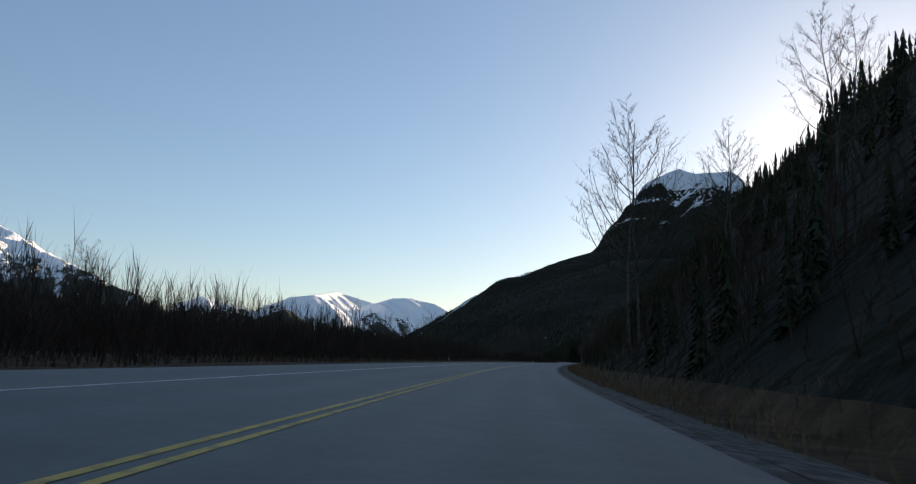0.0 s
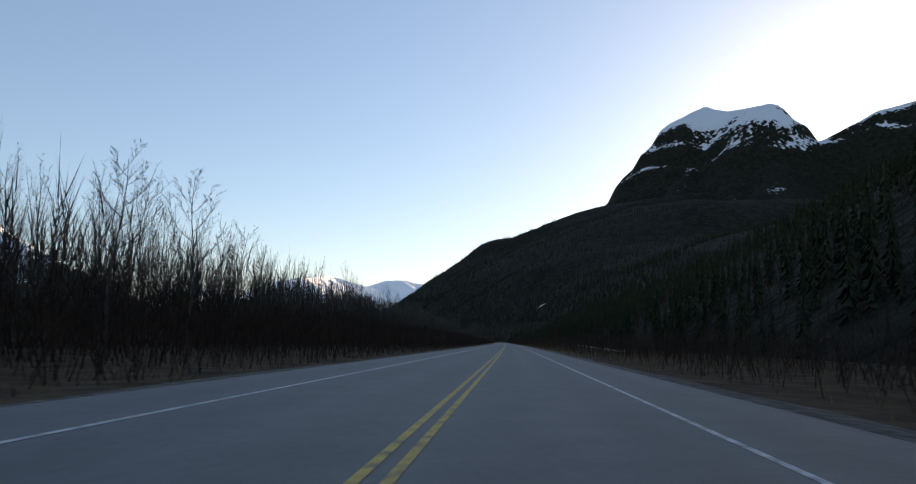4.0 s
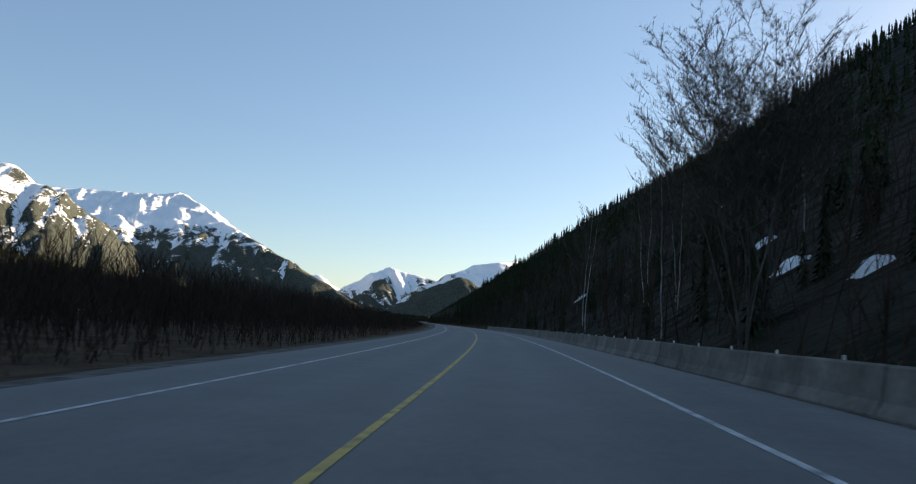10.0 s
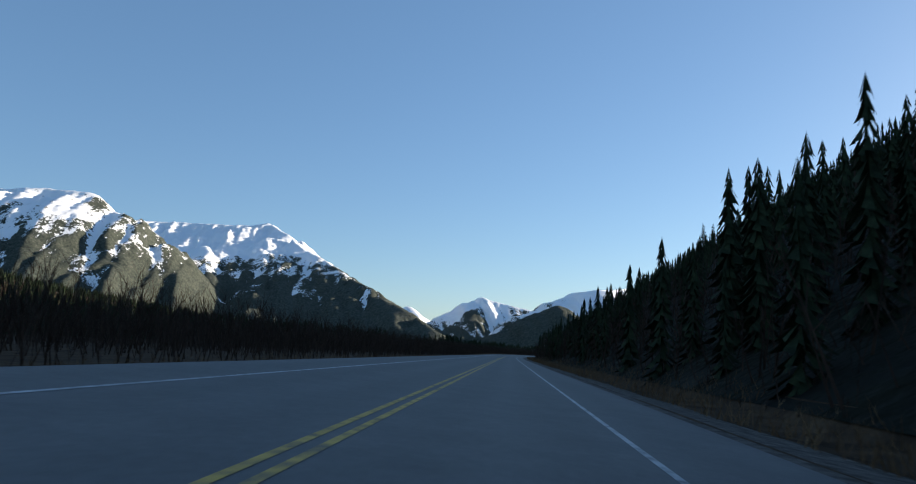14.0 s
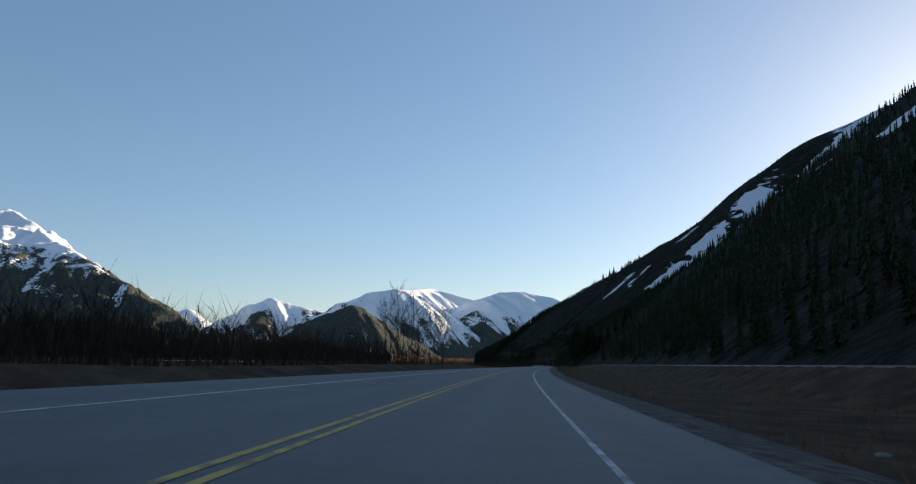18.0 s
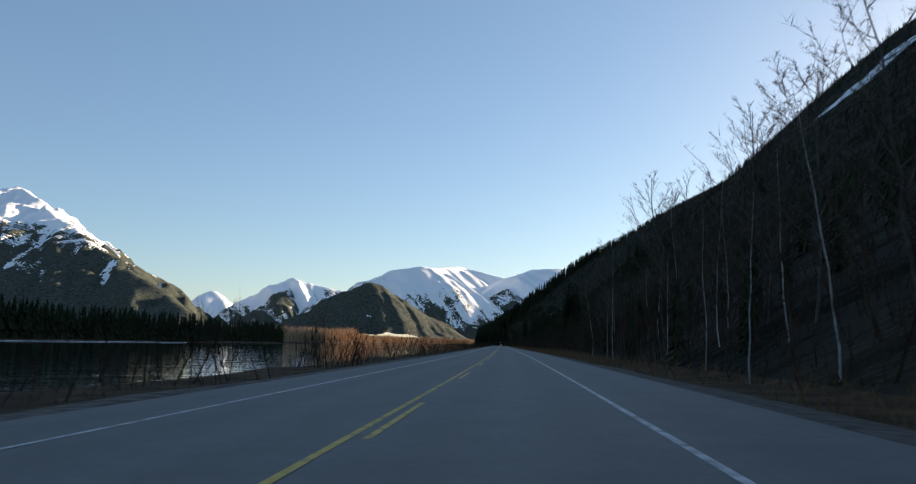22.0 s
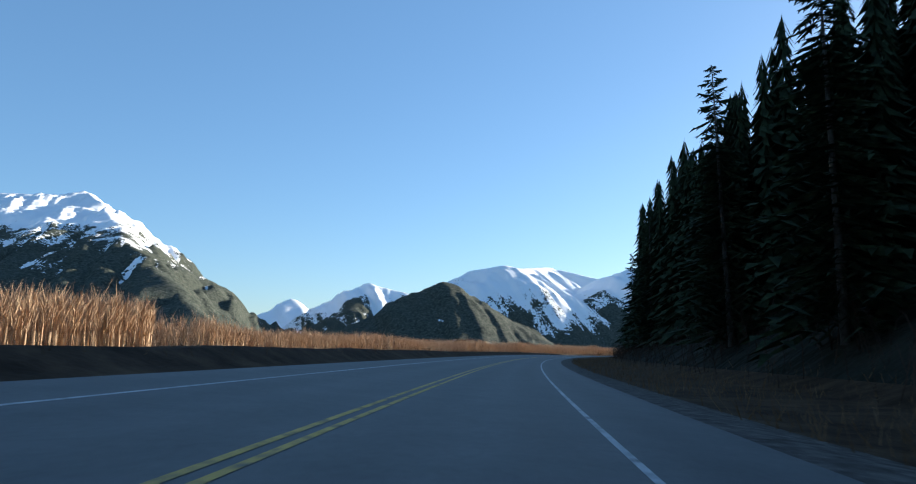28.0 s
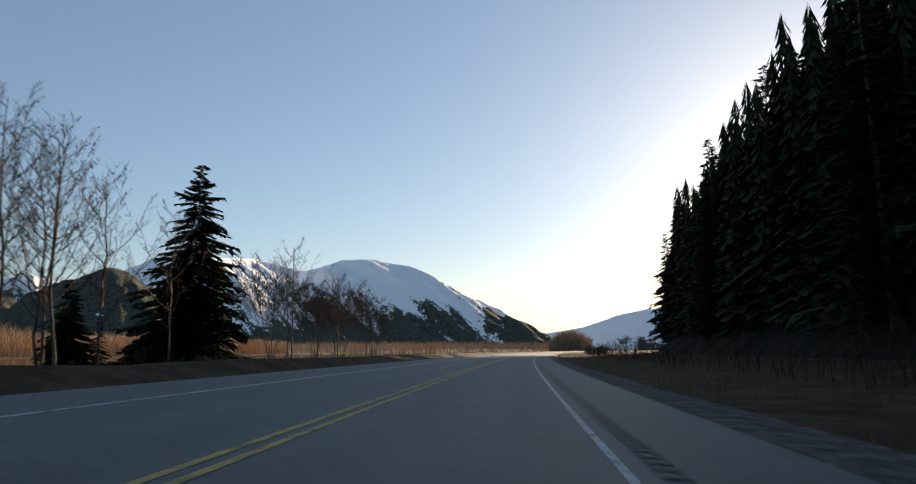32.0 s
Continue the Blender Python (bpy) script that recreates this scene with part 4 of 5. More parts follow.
row(firs, [(24.36 + 0.02 * i, 4.0 + R.rand() * 1.2, R.uniform(3.0, 3.7)) for i in range(6)] + [(23.26 + 0.04 * i, 4.4 + R.rand() * 1.6, R.uniform(2.6, 3.3)) for i in range(7)] + [(24.18 + 0.02 * i, 3.8 + R.rand() * 0.8, R.uniform(2.6, 3.2)) for i in range(4)] + [(25.34 + 0.02 * i, 4.5 + R.rand() * 0.5, R.uniform(3.9, 4.4)) for i in range(3)])
row(firs, [(23.2 + 0.2 * i, 9 + R.rand() * 9, R.uniform(2.0, 3.0)) for i in range(14)])
row(firs, [(26.3 + 0.055 * i, 2.9 + R.rand() * 1.6, R.uniform(2.7, 3.9)) for i in range(28)])
row(firs, [(a, float(far_edge(a)) + 0.15 + R.rand() * 2.0, R.uniform(3.3, 4.8) * float(table(a, "29.4:1.0 30.0:1.4 31.2:1.6 31.6:1.95 32.05:2.0 32.4:1.5 33.0:1.4 33.5:1.25 35:1.2"))) for a in (27.85 + 0.038 * i for i in range(145))])
for ob in masters:
    for o in (*ob.children_recursive, ob):
        bpy.data.objects.remove(o)


# ---------------------------------------------------------------- forests
def forest(name, T, L, Z, H, XY, tiers, sides, mat, label, rng, wide=0.13):
    """Many conifers as one mesh: tiers of separate drooping boughs, each of its own length."""
    n = len(H)
    V = np.empty((n, tiers, sides, 3, 3), np.float32)
    kk = np.arange(tiers)[None, :, None]
    f = 0.02 + 0.93 * (kk + rng.uniform(-0.35, 0.35, (n, tiers, sides))) / (tiers - 0.5)
    f = np.clip(f, 0.0, 0.97)
    ang = rng.uniform(0, 6.28, (n, tiers, 1)) + np.arange(sides)[None, None, :] * (2 * np.pi / sides) + rng.uniform(-0.4, 0.4, (n, tiers, sides))
    h3 = H[:, None, None]
    rad = h3 * (wide * (1 - f) ** 0.8 * rng.uniform(0.5, 1.3, f.shape) + 0.012)
    half = math.pi / sides * rng.uniform(0.5, 1.1, f.shape)
    up = h3 * (1.25 / tiers) * rng.uniform(0.7, 1.3, f.shape)
    x, y, z = XY[:, 0, None, None], XY[:, 1, None, None], Z[:, None, None] + h3 * f
    V[..., 0, :] = np.stack([x + 0 * f, y + 0 * f, np.minimum(z + up, Z[:, None, None] + h3)], -1)
    for c, (da, k) in enumerate(((-1, 0.72), (1, 1.0))):
        V[..., c + 1, :] = np.stack([x + np.cos(ang + da * half) * rad * k, y + np.sin(ang + da * half) * rad * k, z - (k - 0.5) * 0.06 * h3], -1)
    V = V.reshape(-1, 3)
    return tagged(new(name, raw(name, V, np.arange(len(V)).reshape(-1, 3), mat)), label, "forest", "", "stuff")


def on_grid(xy, G=hz):
    """Height of the hillside's own mesh below a place."""
    u = np.clip((xy[:, 0] - gx[0, 0]) / 5.0, 0, gx.shape[1] - 1.01)
    v = np.clip((xy[:, 1] - gy[0, 0]) / 5.0, 0, gx.shape[0] - 1.01)
    i, j = u.astype(int), v.astype(int)
    a, b = u - i, v - j
    return (G[j, i] * (1 - a) + G[j, i + 1] * a) * (1 - b) + (G[j + 1, i] * (1 - a) + G[j + 1, i + 1] * a) * b


def hill_at(t, l, xy):
    return np.where(l < 13.0, ground_z(t, l, xy[:, 0], xy[:, 1]), on_grid(xy)) - 0.15


def gaps(t, l):
    """Open ground on the slope."""
    return (t > 17.3) & (t < 20.3) & (l < 5.8)


rng = np.random.RandomState(8)
for name, count, l0, l1, tiers, sides, h0, h1 in (("forest_edge", 3600, 0.2, 4.0, 18, 9, 0.9, 1.9), ("forest_foot", 6500, 3.0, 11.0, 9, 6, 0.9, 1.9), ("forest_wall", 2600, 1.0, 8.0, 32, 12, 1.5, 2.2), ("forest_slope", 26000, 9.0, 42.0, 6, 5, 1.0, 2.0), ("forest_upper", 18000, 40.0, 150.0, 4, 4, 1.3, 2.4), ("forest_bench", 22000, 7.0, 90.0, 4, 4, 1.2, 2.2)):
    T = rng.uniform(26.8, 34.3, count) if name == "forest_wall" else rng.uniform(22.2, 27.4, count) if name == "forest_bench" else rng.uniform(-0.6, 27.0 if name in ("forest_edge", "forest_foot") else 34.3, count)
    L = hill_foot(T) + l0 + (l1 - l0) * rng.rand(count) ** 1.2
    xy = on_road(T, L)
    ok = ~gaps(T, L)
    tt, ll = nearest(xy[:, 0], xy[:, 1])
    ok &= (ll > L * 0.93) & ((T < 27) | (L > far_edge(T)))
    ok &= (L < 25) | (on_grid(xy, hs) < 0.25)
    T, L, xy = T[ok], L[ok], xy[ok]
    tall = np.where(T > 27.2, 2.3, 1.0) * table(T, "29.6:1.0 29.8:1.55 31.2:1.6 31.6:1.85 32.05:1.9 32.4:1.4 33.0:1.25 33.5:1.1")
    bench = (T > 22.4) & (T < 27.2)
    tall = np.where(bench, np.where(L > 14, 0.42, np.where(L > 6, 0.6, 1.0)), np.where((T > 27.2) & (T < 30), np.interp(L, [14, 45], [2.3, 0.7]), tall))
    H = rng.uniform(h0, h1, len(T)) * tall * (0.75 + 0.35 * (noise2(xy[:, 0] / 6, xy[:, 1] / 6, 78, 2) + 0.5))
    if name in ("forest_edge", "forest_foot"):
        young = ((T > -1) & (T < 2.9)) | ((T > 8.6) & (T < 11)) | ((T > 20.9) & (T < 22.9))
        H = np.where(young, H * 0.65, H)
    forest(name, T, L, hill_at(T, L, xy), H, xy, tiers, sides, NEEDLE, "dense dark spruce forest on the steep slope", rng)

# far bank: conifers in the shade, bare willows and cottonwoods
for count, tiers, sides, rise in ((26000, 5, 5, False), (20000, 3, 4, True)):
    T = rng.uniform(7.5, 23, count) if rise else rng.uniform(-1, 35, count)
    D = 70 + 330 * rng.rand(count) if rise else far_shore(T) + 2.5 + 130 * rng.rand(count) ** 3.4
    xy = on_road(T, -D)
    tt, ll = nearest(xy[:, 0], xy[:, 1])
    ok = (ll < -D * 0.93) & ((noise2(xy[:, 0] / 30, xy[:, 1] / 30, 91, 3) > -0.22) | (D > 80) | (T < 4)) & (xy[:, 1] < 1042 + 15 * rng.rand(count) ** 4) & ((xy[:, 1] < 925 + 30 * rng.rand(count)) | (rng.rand(count) < 0.16))
    T, D, xy = T[ok], D[ok], xy[ok]
    H = rng.uniform(2.2, 4.4, len(T)) * np.where(T < 4, 0.85, np.where(T > 19, 0.95, 1.1))
    forest("forest_foothill" if rise else "forest_far_bank", T, -D, valley_z(T, -D, xy[:, 0], xy[:, 1]), H, xy, tiers, sides, NEEDLE, "dark conifers on the rise beyond the river" if rise else "dark conifers along the far river bank", rng, 0.17)


def stems(name, P, H, mat, label, rng, forks=3, width=0.012, lean=0.18, category="thicket", flare=0.6):
    """Many thin bare stems with side twigs, as one mesh of slender spikes."""
    n = len(H)
    pieces_v, pieces_f, at = [], [], 0
    for k in range(forks + 1):
        if k == 0:
            base, tip, w = P, P + np.stack([rng.uniform(-lean, lean, n) * H, rng.uniform(-lean, lean, n) * H, H], 1), 1.2 * width * (0.5 + H)
            top = tip
        else:
            f = rng.uniform(0.25, 0.9, n)[:, None]
            base = P + (top - P) * f
            h = H * rng.uniform(0.22, 0.5, n)
            tip, w = base + np.stack([rng.uniform(-flare, flare, n) * h, rng.uniform(-flare, flare, n) * h, h * rng.uniform(0.5, 1.0, n)], 1), width * 0.65 * (0.5 + H)
        V, F = blades(base, tip, w, rng.uniform(0, 6.28, n))
        pieces_v.append(V)
        pieces_f.append(F + at)
        at += len(V)
    me = raw(name, np.concatenate(pieces_v), np.concatenate(pieces_f), mat)
    return tagged(new(name, me), label, category, "", "stuff")


def scatter(t0, t1, l0, l1, n, power=1.0):
    T = rng.uniform(t0, t1, n)
    L = l0 + (l1 - l0) * rng.rand(n) ** power
    return T, L, on_road(T, L)


# sunlit willow and cottonwood stands beyond the river
N = 33000
T = rng.uniform(25.5, 37.5, N)
D = far_shore(T) + 2 + 150 * rng.rand(N) ** 2
xy = on_road(T, -D)
tt, ll = nearest(xy[:, 0], xy[:, 1])
ok = (ll < -D * 0.93) & (noise2(xy[:, 0] / 20, xy[:, 1] / 20, 93, 3) > -0.4) & (xy[:, 1] > np.where(rng.rand(N) < 0.45, 915, 1040) + 30 * rng.rand(N) ** 2)
T, D, xy = T[ok], D[ok], xy[ok]
H = table(T, "26:2.6 29:3.6 29.4:5.0 30.2:3.8 31.1:3.0") + 1.1 * noise2(xy[:, 0] / 14, xy[:, 1] / 14, 94, 3) + rng.uniform(-0.3, 0.5, len(T))
stems("willow_stand", np.column_stack([xy, valley_z(T, -D, xy[:, 0], xy[:, 1]) - 0.05]), H, WILLOW, "leafless reddish-brown willows across the river", rng, 11, 0.013, 0.05, "thicket", 0.45)
# the end of the valley floor ahead
X, Y = rng.uniform(380, 660, 7000), 1335 + 215 * rng.rand(7000) ** 1.5
tt, ll = nearest(X, Y)
ok = ll < -9
X, Y, tt, ll = X[ok], Y[ok], tt[ok], ll[ok]
stems("willow_stand", np.column_stack([X, Y, valley_z(tt, ll, X, Y) - 0.05]), 2.4 + 1.4 * noise2(X / 14, Y / 14, 95, 3) + rng.uniform(-0.3, 0.6, len(X)), WILLOW, "leafless tan willows at the far end of the valley floor", rng, 9, 0.02, 0.05, "thicket", 0.45)
# a rounded willow clump in the sun, past the last bend
a, r = rng.uniform(0, 6.28, 900), np.sqrt(rng.rand(900))
x, y = on_road(36.0, -4.0).ravel()
X, Y = x + 4.5 * r * np.cos(a), y + 4.5 * r * np.sin(a)
stems("willow_clump", np.column_stack([X, Y, 0 * X - 0.1]), 0.6 + 3.6 * np.sqrt(1 - 0.97 * r * r) * rng.uniform(0.85, 1.0, 900), WILLOW, "rounded orange-brown leafless willow clump", rng, 9, 0.02, 0.12, "thicket", 0.6)
# bare poplar rows left of the road
parts_ = [scatter(3.9, 7.75, -8.3, -14, 3400, 1.2), scatter(-1, 3.0, -12, -40, 4200), scatter(9.8, 18.6, -22, -60, 4200, 1.3), scatter(14.0, 18.9, -9, -25, 1500)]
T, L, xy = [np.concatenate([p[i] for p in parts_]) for i in range(3)]
zz = np.where(L < -8.2, valley_z(T, L, xy[:, 0], xy[:, 1]), ground_z(T, L, xy[:, 0], xy[:, 1]))
ok = zz > -0.22
stems("poplar_thicket", np.column_stack([xy, zz - 0.05])[ok], (rng.uniform(2.3, 3.4, len(T)) * np.where((T > 3.9) & (T < 8.3), 0.98, np.where(T > 9, 0.58, 1.0)))[ok], TWIG, "close rows of slim leafless poplars", rng, 16, 0.0052, 0.03, "thicket", 0.28)
# low dark brush on both sides
parts_ = [scatter(-1, 1.35, -2.6, -14, 13000), scatter(2.75, 7.9, -1.75, -9, 32000, 1.3), scatter(8.2, 11.2, -1.7, -9, 22000, 1.3), scatter(13.8, 18.9, -2.8, -10, 12000, 1.2), scatter(9.6, 18.6, -9, -20, 14000),
          scatter(-1, 3.0, 1.4, 4.0, 5200), scatter(3.0, 8.6, 1.6, 5.0, 12000), scatter(8.6, 12, 1.7, 4.5, 4200), scatter(12, 17.2, 1.55, 4.0, 7500), scatter(20.6, 22.6, 1.6, 3.5, 2500), scatter(22.6, 27.6, 2.3, 4.5, 4500), scatter(27.6, 34, 2.3, 3.8, 4000)]
T, L, xy = [np.concatenate([p[i] for p in parts_]) for i in range(3)]
zz = np.where(L < -8.2, valley_z(T, L, xy[:, 0], xy[:, 1]), ground_z(T, L, xy[:, 0], xy[:, 1]))
ok = zz > -0.22
tall = np.where(L < 0, 0.12 + 0.25 * np.clip((-L - 1.6) / 0.8, 0, 1) + 0.85 * np.clip((-L - 2.4) / 4, 0, 1), 0.14 + 0.40 * np.clip((L - 1.4) / 1.0, 0, 1)) * rng.uniform(0.5, 1.2, len(T))
stems("brush", np.column_stack([xy, zz - 0.03])[ok], tall[ok], BRUSH, "tangled leafless brush beside the road", rng, 7, 0.0055, 0.35)
# undergrowth on the foot of the slope
T = rng.uniform(-0.8, 27.8, 42000)
L = hill_foot(T) + 0.1 + 9.0 * rng.rand(len(T)) ** 1.5
xy = on_road(T, L)
ok = ~gaps(T, L)
T, L, xy = T[ok], L[ok], xy[ok]
stems("undergrowth", np.column_stack([xy, ground_z(T, L, xy[:, 0], xy[:, 1]) - 0.03]), rng.uniform(0.35, 1.1, len(T)), BRUSH, "leafless undergrowth on the foot of the slope", rng, 6, 0.0065, 0.3)
# shore shrubs along the water
parts_ = [scatter(18.9, 19.7, -2.0, -9, 5000), scatter(19.6, 27.7, -1.6, -2.55, 13000), scatter(24.8, 27.6, -1.75, -2.6, 9000), scatter(29.5, 30.6, -1.6, -2.2, 1100), scatter(11.5, 13.6, -2.3, -3.3, 2600), scatter(1.5, 2.7, -2.2, -3.0, 500)]
T, L, xy = [np.concatenate([p[i] for p in parts_]) for i in range(3)]
clump = noise2(xy[:, 0] / 1.6, xy[:, 1] / 1.6, 97, 2)
ok = clump > -0.05
zz = ground_z(T, L, xy[:, 0], xy[:, 1])
stems("shore_shrubs", np.column_stack([xy, zz - 0.03])[ok], (rng.uniform(0.16, 0.42, len(T)) * (0.7 + 1.3 * clump) * np.where(T > 29, 0.7, np.where(T > 24.8, 0.38, 1.0)))[ok], BRUSH, "low leafless shrubs on the river edge", rng, 8, 0.0045, 0.5)
# dead grass on the verges
parts_ = [scatter(-0.5, 34, 0.0, 1.0, 150000), scatter(-0.5, 34, 0.0, 1.0, 60000)]
T = np.concatenate([p[0] for p in parts_])
u = np.concatenate([p[1] for p in parts_])
n0 = len(parts_[0][0])
L = np.where(np.arange(len(T)) < n0, right_edge(T) + 0.30 + u**1.3 * np.maximum(hill_foot(T) - right_edge(T) - 0.1, 0.5), left_edge(T) - 0.38 - u * 0.9)
xy = on_road(T, L)
zz = ground_z(T, L, xy[:, 0], xy[:, 1])
ok = (zz > -0.27) & (noise2(xy[:, 0] * 0.9, xy[:, 1] * 0.9, 98, 2) > -0.25)
stems("verge_grass", np.column_stack([xy, zz - 0.004])[ok], (rng.uniform(0.03, 0.11, len(T)) * np.where(np.arange(len(T)) < n0, 1.35, 0.9))[ok], DRYGRASS, "dead straw-coloured grass on the verge", rng, 2, 0.0042, 0.7, "grass")

# ---------------------------------------------------------------- things along the road
def stand(ob, t, l, dz=0.0, turn=0.0, tilt=0.0):
    x, y, z = spot(t, l)
    ob.matrix_basis = pose(x, y, z + dz, tilt, 0, heading_at(t) + turn)
    return ob


def barrier(label):
    """One precast concrete barrier: a tapered body on a foot, with a lifting slot and a reflector."""
    root = thing("concrete_barrier", label, "barrier", "concrete road barriers")
    h, L = 0.145, 0.49
    prof = [(-0.046, 0), (-0.046, 0.022), (-0.026, 0.055), (-0.013, h - 0.006), (-0.008, h), (0.008, h), (0.013, h - 0.006), (0.026, 0.055), (0.046, 0.022), (0.046, 0)]
    bm = bmesh.new()
    ends = [[bm.verts.new((x, y, z)) for x, z in prof] for y in (-L / 2, L / 2)]
    for i in range(len(prof)):
        j = (i + 1) % len(prof)
        bm.faces.new((ends[0][i], ends[0][j], ends[1][j], ends[1][i]))
    bm.faces.new(ends[0][::-1])
    bm.faces.new(ends[1])
    bmesh.ops.recalc_face_normals(bm, faces=bm.faces)
    part("body", bm, CONCRETE, root)
    for y in (-0.13, 0.13):
        part("drain_slot", box(bmesh.new(), -0.0475, y - 0.02, 0.0, 0.0475, y + 0.02, 0.011), BLACKBAND, root, "dark drain slot")
    part("reflector", box(bmesh.new(), -0.004, -0.0015, h - 0.002, 0.004, 0.0015, h + 0.014, 0.0006), PLASTIC, root, "small white reflector")
    return root


wall = barrier("weathered grey concrete barrier beside the road shoulder")
n_right = int((10.78 - 8.74) * 38 / 0.5)
for i in range(n_right):
    t = 8.74 + i * 0.5 / 38
    l = float(right_edge(t)) + 0.13
    x, y, z = spot(t, l)
    lift = float(table(t, "9.0:0.05 9.35:0.04 9.8:0.0"))
    copy_thing(wall, pose(x, y, z - 0.012 + lift, 0, 0, heading_at(t) + random.uniform(-0.4, 0.4)))
for i in range(int((9.36 - 8.48) * 38 / 0.5)):
    t = 8.48 + i * 0.5 / 38
    l = float(left_edge(t)) - 0.13
    x, y, z = spot(t, l)
    copy_thing(wall, pose(x, y, z - 0.012, 0, 0, heading_at(t) + random.uniform(-0.8, 0.8)))
for o in (*wall.children_recursive, wall):
    bpy.data.objects.remove(o)


def road_sign(t, l, height, w, h, face, label):
    root = thing("road_sign", label, "road sign")
    part("post", box(bmesh.new(), -0.006, -0.004, 0, 0.006, 0.004, height, 0.001), STEEL, root, "galvanised steel post")
    part("panel", box(bmesh.new(), -w / 2, -0.010, height - h, w / 2, -0.005, height, 0.002), face, root)
    part("bolt", box(bmesh.new(), -0.003, -0.012, height - h * 0.3 - 0.003, 0.003, -0.010, height - h * 0.3 + 0.003), STEEL, root)
    part("bolt", box(bmesh.new(), -0.003, -0.012, height - h * 0.75 - 0.003, 0.003, -0.010, height - h * 0.75 + 0.003), STEEL, root)
    for k, ww in ((0.62, 0.62), (0.36, 0.44)):
        part("writing_bar", box(bmesh.new(), -w * ww / 2, -0.0112, height - h + h * k - h * 0.06, w * ww / 2, -0.0102, height - h + h * k + h * 0.06), BLACKBAND, root, "unreadable line of writing")
    return stand(root, t, l, -0.01)


road_sign(9.137, 1.42, 0.52, 0.105, 0.058, SIGNGREEN, "small pale green sign on a thin post behind the barrier")
road_sign(8.93, -1.75, 0.19, 0.06, 0.05, SIGNYELLOW, "small yellow curve marker on a short post")


def marker_post(t, l, height, tilt=0.0, label="white plastic marker post with a dark band in the grass"):
    root = thing("marker_post", label, "marker post", "marker posts on the verge")
    part("post", box(bmesh.new(), -0.006, -0.004, 0, 0.006, 0.004, height, 0.0015), PLASTIC, root)
    part("band", box(bmesh.new(), -0.0066, -0.0046, height * 0.78, 0.0066, 0.0046, height * 0.86), BLACKBAND, root, "black band")
    part("cap", box(bmesh.new(), -0.0072, -0.0052, height - 0.002, 0.0072, 0.0052, height + 0.004, 0.001), PLASTIC, root, "white cap")
    return stand(root, t, l, -0.01, 0, tilt)


for t, l, h, a in ((17.61, 1.16, 0.17, 4), (17.60, 1.34, 0.17, 14), (17.585, 1.42, 0.07, 0), (23.585, 1.40, 0.12, 3), (3.15, 2.3, 0.12, 0), (0.64, -3.0, 0.22, 0), (1.2, -1.6, 0.2, 0), (16.16, -3.4, 0.16, 6), (16.17, -3.6, 0.16, -5), (19.5, 1.5, 0.15, 0), (12.0, 1.3, 0.15, 0), (7.1, 1.5, 0.15, 3), (29.2, -1.6, 0.16, 0), (31.1, -1.55, 0.15, 0)):
    marker_post(t, l, h, a, "leaning white marker post in dead grass" if abs(a) > 3 else "white plastic marker post with a dark band in the grass")


def utility_hut(t, l):
    root = thing("utility_hut", "small white-sided equipment hut beside the road with a lamp pole", "hut")
    w = 0.20
    part("wall", box(bmesh.new(), -w, -w, 0, w, w, 0.34, 0.004), SIDING, root)
    part("roof", box(bmesh.new(), -w - 0.02, -w - 0.02, 0.34, w + 0.02, w + 0.02, 0.375, 0.006), ROOFING, root, "dark metal roof")
    door = part("door", box(bmesh.new(), -0.07, -w - 0.008, 0.015, 0.07, -w - 0.002, 0.29, 0.002), PLASTIC, root, "plain pale door")
    part("door_handle", box(bmesh.new(), 0.045, -w - 0.014, 0.14, 0.055, -w - 0.008, 0.155), STEEL, door)
    part("vent", box(bmesh.new(), 0.10, -w - 0.006, 0.24, 0.16, -w - 0.002, 0.29), BLACKBAND, root, "dark vent")
    stand(root, t, l, -0.01)
    pole = thing("lamp_pole", "slim grey steel pole with a small lit lamp beside the hut", "lamp pole")
    bm = bmesh.new()
    bmesh.ops.create_cone(bm, cap_ends=True, segments=8, radius1=0.014, radius2=0.009, depth=0.84, matrix=Matrix.Translation((0, 0, 0.42)))
    part("pole", bm, STEEL, pole)
    part("arm", box(bmesh.new(), 0, -0.006, 0.80, 0.13, 0.006, 0.815), STEEL, pole)
    lampm = bpy.data.materials.new("lamp_glow")
    lampm.use_nodes = True
    lb = lampm.node_tree.nodes["Principled BSDF"]
    lb.inputs["Emission Color"].default_value, lb.inputs["Emission Strength"].default_value = (0.45, 1.0, 0.85, 1), 3.0
    part("lamp_head", box(bmesh.new(), 0.11, -0.015, 0.775, 0.15, 0.015, 0.80, 0.003), lampm, pole, "small lit greenish lamp")
    stand(pole, t - 0.002, l - 0.24, -0.01)


utility_hut(25.97, 1.45)


